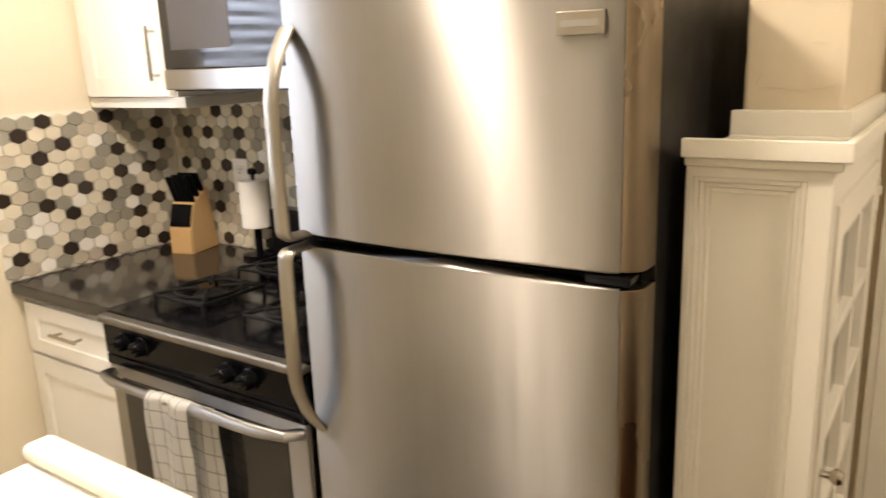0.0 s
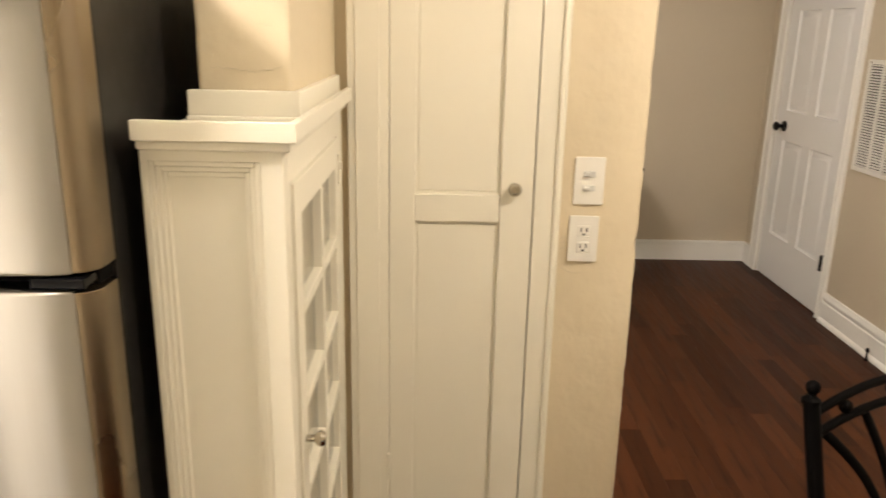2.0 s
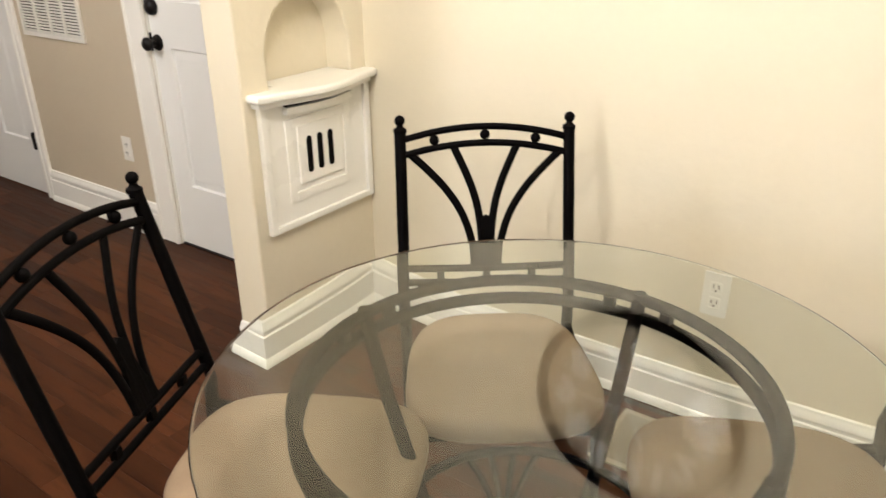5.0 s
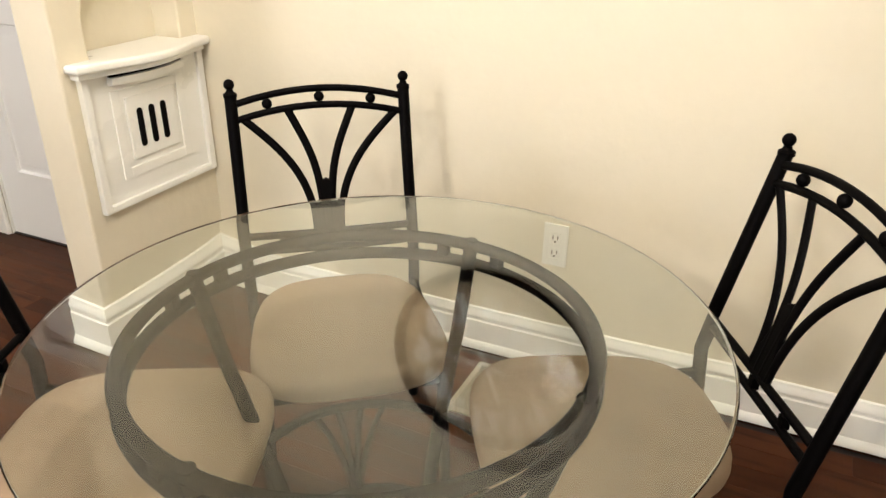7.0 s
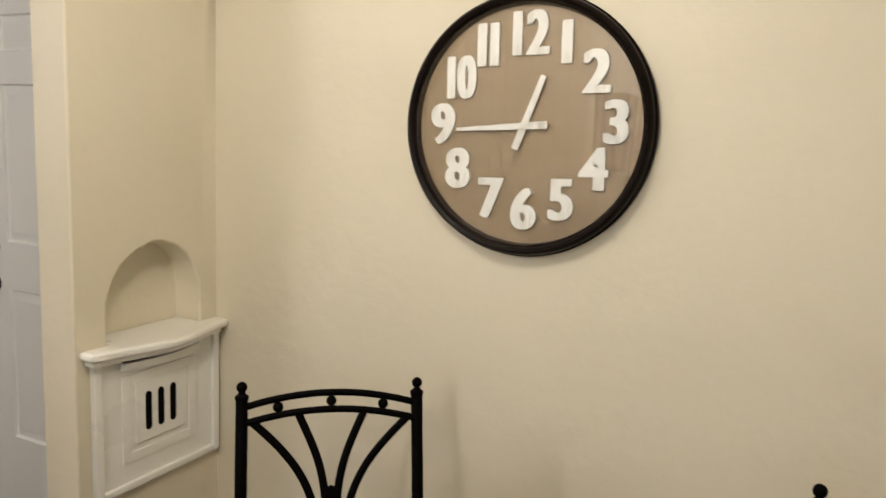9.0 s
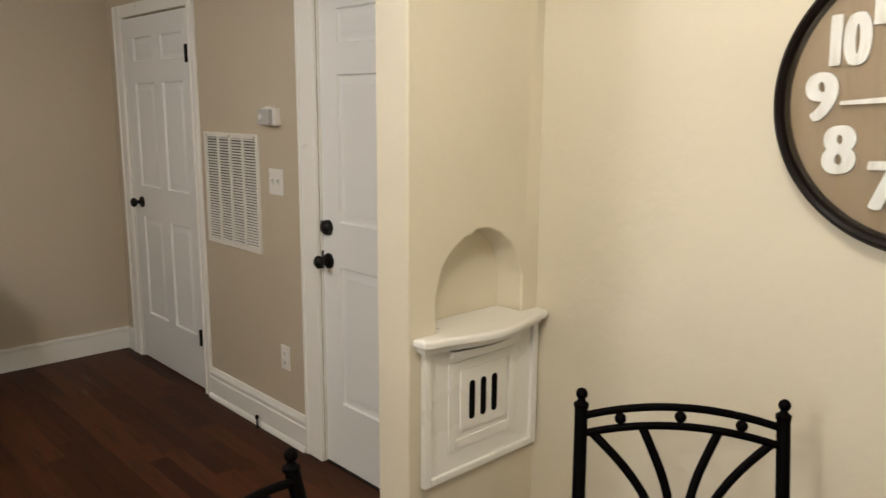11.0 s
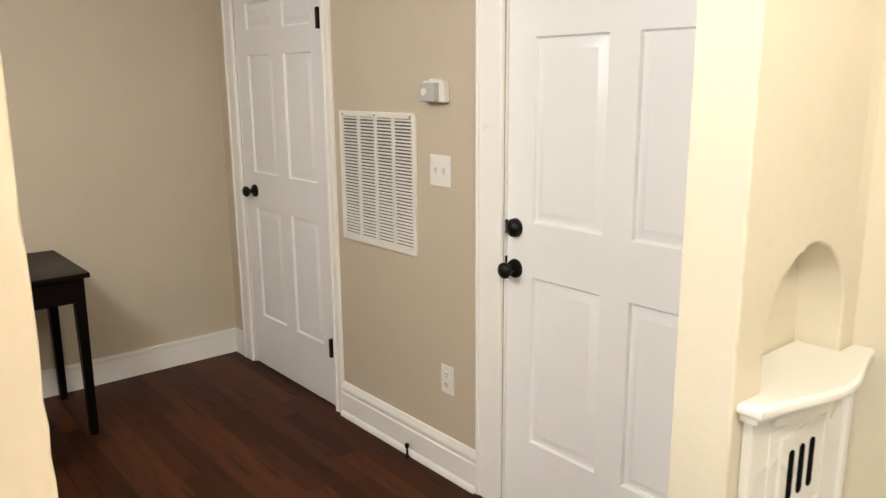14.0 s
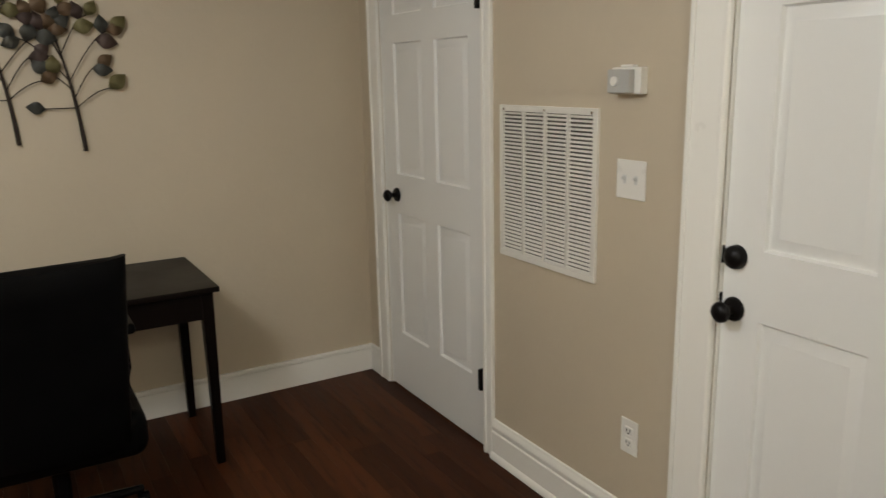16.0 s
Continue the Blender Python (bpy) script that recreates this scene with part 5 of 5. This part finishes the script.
part("light_rail", boxed(KX, 0.472, SOUTH + 0.001, UY1 + 0.036, 1.402, 1.4335, 0.002), M_KITCHEN, uc)
ud = shaker("door", pose(0.469, SOUTH + 0.02, 1.436, 0, 0, 90), UY1 - SOUTH - 0.03, 0.855, uc, 0.06)
bar_pull(ud, pose(UY1 - SOUTH - 0.065, -0.020, 0.120), 0.15, True)

mw = thing("microwave", pose(0, 0, 0), "stainless over-range microwave with dark glass door", "microwave")
MY0, MY1 = -4.098, -3.362
part("body", boxed(KX, 0.522, MY0, MY1, 1.452, 1.88), M_BLACK, mw)
md = part("door", boxed(0.522, 0.548, MY0 + 0.001, MY1 - 0.16, 1.5105, 1.87, 0.004), M_DARKGLASS, mw, "dark glass door")
bm = bmesh.new()
box(bm, 0.522, 0.551, MY0, MY1, 1.456, 1.510, 0.004, 3)
box(bm, 0.522, 0.550, MY0, MY1, 1.8705, 1.88, 0.003)
part("trim", bm, M_STEEL, mw)
part("control_panel", boxed(0.522, 0.548, MY1 - 0.158, MY1 - 0.001, 1.5105, 1.87, 0.004), M_DARKGLASS, mw)
part("window", boxed(0.5475, 0.5495, MY0 + 0.040, MY1 - 0.46, 1.560, 1.80, 0.0005), M_MWGLASS, md, "grey tinted window")

fg = thing("refrigerator", pose(0, 0, 0), "stainless steel top-freezer refrigerator with black sides", "refrigerator")
FX = 0.845
part("body", boxed(KX + 0.03, 0.755, FY0 + 0.004, FY1 - 0.004, 0.04, 1.637, 0.004), M_BLACKSIDE, fg, "black textured steel cabinet")


def fridge_door(name, z0, z1):
    n, turn = 30, FY1 - 0.030          # the flat front ends where the corner strip begins
    pts = [(0.765, FY0), (0.765, turn)]
    for u in np.linspace(0, 1, n + 1):
        v = 2 * u - 1
        edge = 1 - min(1.0, max(0.0, (abs(v) - 0.945) / 0.055)) ** 3 * (0.30 if v > 0 else 0.06)
        pts.append((0.765 + (FX - 0.765 + 0.012 * (1 - v * v) - 0.006) * edge, turn - (turn - FY0) * u))
    door = part(name, extrude_outline(bmesh.new(), pts, z0, z1, 0.006), M_STEEL, fg, "brushed stainless " + name.replace("_", " "))
    # the rounded steel edge, with its brownish reflection put into the colour
    strip = [(0.767, turn + 0.0008), (0.767, FY1), (0.800, FY1)]
    strip += [(0.800 + 0.034 * math.sin(q), FY1 - 0.0292 * (1 - math.cos(q))) for q in np.linspace(0.15, 1.57, 10)]
    part("edge_strip", extrude_outline(bmesh.new(), strip, z0 + 0.003, z1 - 0.003, 0.003), M_EDGEREFLECTION, door, "rounded steel door edge with a brown reflection put into its colour")
    return door


fd_ = fridge_door("freezer_door", 1.192, 1.655)
rd_ = fridge_door("fridge_door", 0.10, 1.172)
part("gasket", boxed(0.752, 0.80, FY0 + 0.01, FY1 - 0.01, 1.17, 1.194), M_SLOT, fg)
part("kick_plate", boxed(0.70, 0.78, FY0 + 0.01, FY1 - 0.01, 0.02, 0.095), M_BLACK, fg)
part("hinge_cap", boxed(0.775, 0.84, FY1 - 0.085, FY1 - 0.012, 1.1735, 1.190, 0.004), M_BLACK, fg)
HY = FY0 + 0.035


def bow_handle(door, z_in, z_out, sign):
    """Bow handle that springs from the door's edge at z_in and curves out to z_out."""
    zz = [(z_in, 0.0), (z_in + sign * 0.001, 0.046), (z_in + sign * 0.006, 0.053), (z_in + sign * 0.016, 0.056), (z_in + sign * 0.10, 0.058)]
    zz += [(z_in + sign * s, 0.058) for s in np.linspace(0.14, abs(z_out - z_in) - 0.13, 6)]
    zz += [(z_out - sign * 0.09, 0.051), (z_out - sign * 0.045, 0.033), (z_out - sign * 0.012, 0.012), (z_out, 0.002)]
    part("handle", sweep(bmesh.new(), [(FX - 0.004 + x, HY, z) for z, x in zz], [0.019] * len(zz), 16, 0.40), M_SATIN, door, "curved stainless bow handle")


bow_handle(fd_, 1.194, 1.575, 1)
bow_handle(rd_, 1.170, 0.788, -1)
bd = part("badge", boxed(FX + 0.002, FX + 0.008, -2.782, -2.708, 1.537, 1.570, 0.002), M_SATIN, fd_, "raised metal maker's plate")
part("mark", boxed(FX + 0.0078, FX + 0.0088, -2.774, -2.716, 1.549, 1.558), M_STEEL, fd_)

# things on the worktop
kb = thing("knife_block", pose(0.275, -4.425, 0.912, 0, 0, 195), "pale beech knife block full of black-handled knives", "knife block")
bm = extrude_outline(bmesh.new(), [(-0.06, 0), (0.075, 0), (0.045, 0.21), (-0.035, 0.165), (-0.06, 0.09)], -0.045, 0.045, 0.004, m=pose(0, 0, 0, 90))
part("block", bm, M_BLOCK, kb)
part("front_panel", boxed(-0.066, -0.058, -0.042, 0.042, 0.0, 0.085, 0.002), M_BLOCK, kb)
part("dark_face", boxed(-0.001, 0.001, -0.040, 0.040, 0.0, 0.075), M_BLACK, kb, "black slotted face").matrix_local = pose(-0.062, 0, 0.092, 0, 18, 0)
for i in range(3):
    for j in range(4):
        h = part("knife_handle", boxed(-0.006, 0.006, -0.009, 0.009, 0, 0.095 - 0.012 * i, 0.004), M_BLACK, kb)
        h.matrix_local = pose(-0.022 + 0.026 * i, -0.032 + 0.021 * j, 0.168 + 0.014 * i, 0, -22, 0)

pt = thing("paper_towel_stand", pose(0.24, -4.14, 0.912), "white roll on a black upright stand", "paper towel holder")
part("base", lathe(bmesh.new(), [(0, 0), (0.055, 0), (0.055, 0.012), (0.012, 0.018), (0.012, 0.12), (0, 0.12)], 24), M_BLACK, pt)
part("roll", lathe(bmesh.new(), [(0.012, 0.10), (0.045, 0.10), (0.047, 0.105), (0.047, 0.245), (0.045, 0.25), (0.012, 0.25)], 28), M_TOWEL, pt, "white paper roll")
part("finial", lathe(bmesh.new(), [(0.006, 0.25), (0.006, 0.265), (0.016, 0.27), (0.016, 0.285), (0, 0.29)], 18), M_BLACK, pt)

wall_plate("outlet", pose(KX + 0.010, -4.26, 1.16, 0, 0, 90), 0.072, 0.115, "outlet", "white outlet on the tiled backsplash")

# cream cart whose rounded rim shows beside the range
ct = thing("kitchen_cart", pose(0, 0, 0), "cream painted kitchen cart with a raised rounded rim", "cart")
part("body", boxed(1.285, 1.74, -3.53, -2.85, 0.10, 0.855, 0.006), M_CAB, ct)
part("top", boxed(1.275, 1.76, -3.545, -2.83, 0.8555, 0.874, 0.006), M_CAB, ct)
part("rim", boxed(1.262, 1.322, -3.556, -2.83, 0.874, 0.905, 0.014, 4), M_CAB, ct)
for x in (1.31, 1.71):
    for y in (-3.50, -2.88):
        part("foot", lathe(bmesh.new(), [(0, 0), (0.02, 0), (0.026, 0.05), (0.03, 0.10), (0, 0.10)], 16, (x, y, 0)), M_CAB, ct)


# ---- backsplash tiles: hexagons on both kitchen walls ----
HEX, SQUAT = 0.0262, 0.80                    # flat half-width


def hex_mesh(name, material):
    bm = bmesh.new()
    rad = (HEX - 0.0011) / math.cos(math.pi / 6)
    lo = [bm.verts.new((rad * math.sin(k * math.pi / 3), 0.0, SQUAT * rad * math.cos(k * math.pi / 3))) for k in range(6)]
    mid = [bm.verts.new((rad * math.sin(k * math.pi / 3), -0.005, SQUAT * rad * math.cos(k * math.pi / 3))) for k in range(6)]
    hi = [bm.verts.new((0.93 * rad * math.sin(k * math.pi / 3), -0.0062, 0.93 * SQUAT * rad * math.cos(k * math.pi / 3))) for k in range(6)]
    for a, b in ((lo, mid), (mid, hi)):
        for k in range(6):
            bm.faces.new((a[k], a[(k + 1) % 6], b[(k + 1) % 6], b[k]))
    bm.faces.new(hi)
    bmesh.ops.recalc_face_normals(bm, faces=bm.faces)
    return mesh_of(name, bm, material, False)


HEXES = [hex_mesh("tile", m) for m in M_TILES]
TZ0, TZ1 = 0.913, 1.40
trng = random.Random(11)


def tiled(name, m, w, label):
    """A strip of hexagons from 0 to w, TZ0 to TZ1; local front towards -y."""
    bs = thing(name, m, label, "backsplash", kind="structure")
    part("grout", boxed(0, w, -0.003, 0, TZ0, TZ1), M_GROUT, bs)
    rowh = SQUAT * HEX * 2 / math.cos(math.pi / 6) * 0.75
    r, z, dark = 0, TZ0 + HEX * 0.9, [[], []]
    while z < TZ1 - HEX * 0.6:
        x = HEX + (HEX if r % 2 else 0)
        dark.append([])
        while x < w - HEX * 0.9:
            q = trng.random()
            k = 3 if q < 0.22 else 1 if q < 0.48 else 2 if q < 0.62 else 0 if q < 0.92 else 4
            if k == 3 and any(abs(u - x) < 2.2 * HEX for u in dark[-1] + dark[-2]):
                k = 0
            if k == 3:
                dark[-1].append(x)
            t_ = new("tile", HEXES[k])
            t_.parent = bs
            t_.matrix_local = pose(x, -0.0015, z)
            x += 2 * HEX
        r, z = r + 1, z + rowh


tiled("backsplash_south", pose(0.82, SOUTH, 0, 0, 0, 180), 0.65, "mosaic of cream, grey and dark hexagon tiles")
tiled("backsplash_range", pose(KX, SOUTH, 0, 0, 0, 90), 1.26, "mosaic of cream, grey and dark hexagon tiles")


# unseen kitchen floor, a sheet made pale to brighten the refrigerator's lower front
solid("floor_kitchen", boxed(0.0, EAST, SOUTH, -2.70, 0.0005, 0.004), M_VINYL, "unseen kitchen floor as a pale beige sheet that brightens the refrigerator", "floor")


# fine cracks in the plaster
def crack(wall, pts, r=0.0012):
    part("crack", sweep(bmesh.new(), pts, [r * (0.35 + 0.65 * math.sin(math.pi * (i + 0.5) / len(pts))) for i in range(len(pts))], 5), M_CRACK, wall)


wd, ws = bpy.data.objects["wall_divider"], bpy.data.objects["wall_stub"]
crng = random.Random(8)


def jagged(x, y0, y1, z0, z1, n):
    """A broken line across a wall face that looks along x."""
    return [(x, y0 + (y1 - y0) * u, z0 + (z1 - z0) * u + crng.uniform(-0.0022, 0.0022)) for u in np.linspace(0, 1, n)]


crack(wd, [(0.0002, -1.905 + 0.055 * u, 0.958 - 0.014 * math.sin(2.4 * u) + crng.uniform(-0.0015, 0.0015)) for u in np.linspace(0, 1, 16)], 0.0008)
for z in (1.005, 1.020, 1.032):
    crack(wd, jagged(0.0002, -1.912, -1.896, z, z + 0.003, 6), 0.0007)
crack(ws, jagged(0.5302, -2.575, -2.500, 1.448, 1.440, 16), 0.0008)
crack(ws, jagged(0.5302, -2.497, -2.462, 1.441, 1.450, 10), 0.0008)
crack(ws, jagged(0.5302, -2.580, -2.572, 1.450, 1.470, 6), 0.0006)
crack(ws, jagged(0.5302, -2.505, -2.475, 1.515, 1.513, 8), 0.0005)


# ---- floor strips: laid along x ----
PW = 0.083
prng = random.Random(3)
shapes = {}


def strip_mesh(ln):
    if ln not in shapes:
        bm = bmesh.new()
        h = 0.0006
        a = [bm.verts.new((x, y, -0.012)) for x, y in ((0, 0), (ln, 0), (ln, PW - 0.0004), (0, PW - 0.0004))]
        b = [bm.verts.new((x, y, -0.0005)) for x, y in ((0, 0), (ln, 0), (ln, PW - 0.0004), (0, PW - 0.0004))]
        c_ = [bm.verts.new((x, y, 0.0)) for x, y in ((0.0007, 0.0007), (ln - 0.0007, 0.0007), (ln - 0.0007, PW - 0.0011), (0.0007, PW - 0.0011))]
        for p_, q_ in ((a, b), (b, c_)):
            for k in range(4):
                bm.faces.new((p_[k], p_[(k + 1) % 4], q_[(k + 1) % 4], q_[k]))
        bm.faces.new(c_)
        bmesh.ops.recalc_face_normals(bm, faces=bm.faces)
        shapes[ln] = mesh_of("plank", bm, M_PLANK, False)
    return shapes[ln]


LENGTHS = (0.35, 0.5, 0.65, 0.8, 1.0, 1.2)
rest = bmesh.new()
y = LIV_N - PW
count = 0
far = []
while y > SOUTH - PW:
    x = WEST - 0.1
    short = 0.25 + 0.7 * prng.random()      # each row starts with an odd offcut
    while x < EAST:
        ln = prng.choice(LENGTHS)
        if short:
            ln, short = round(short, 1), 0
        ln = min(ln, EAST + 0.1 - x)
        if y > -2.35 and x < 1.7 and count < 300:
            o = new("plank", strip_mesh(ln))
            o.parent = floor
            o.location = (x, y, 0)
            count += 1
        else:
            far.append((x, y, ln))
        x += ln
    y -= PW
vs_, fs_ = [], []
for x, y, ln in far + [(FX_, LIV_N, 1.0) for FX_ in (-3.4, -2.4, -1.4, -0.4)] + [(-0.1 + k, 0.0 - PW * 0.28, 1.0) for k in range(4)]:
    i = len(vs_)
    for z, e in ((-0.012, 0.0), (-0.0005, 0.0), (0.0, 0.0007)):
        vs_ += [(x + e, y + e, z), (x + ln - e, y + e, z), (x + ln - e, y + PW - 0.0004 - e, z), (x + e, y + PW - 0.0004 - e, z)]
    for r in (0, 4):
        for k in range(4):
            fs_.append((i + r + k, i + r + (k + 1) % 4, i + r + 4 + (k + 1) % 4, i + r + 4 + k))
    fs_.append((i + 8, i + 9, i + 10, i + 11))
me = bpy.data.meshes.new("planks_beyond")
me.from_pydata(vs_, [], fs_)
me.materials.append(M_PLANK)
o = new("planks_beyond", me)
o.parent = floor
o["kind"] = "stuff"
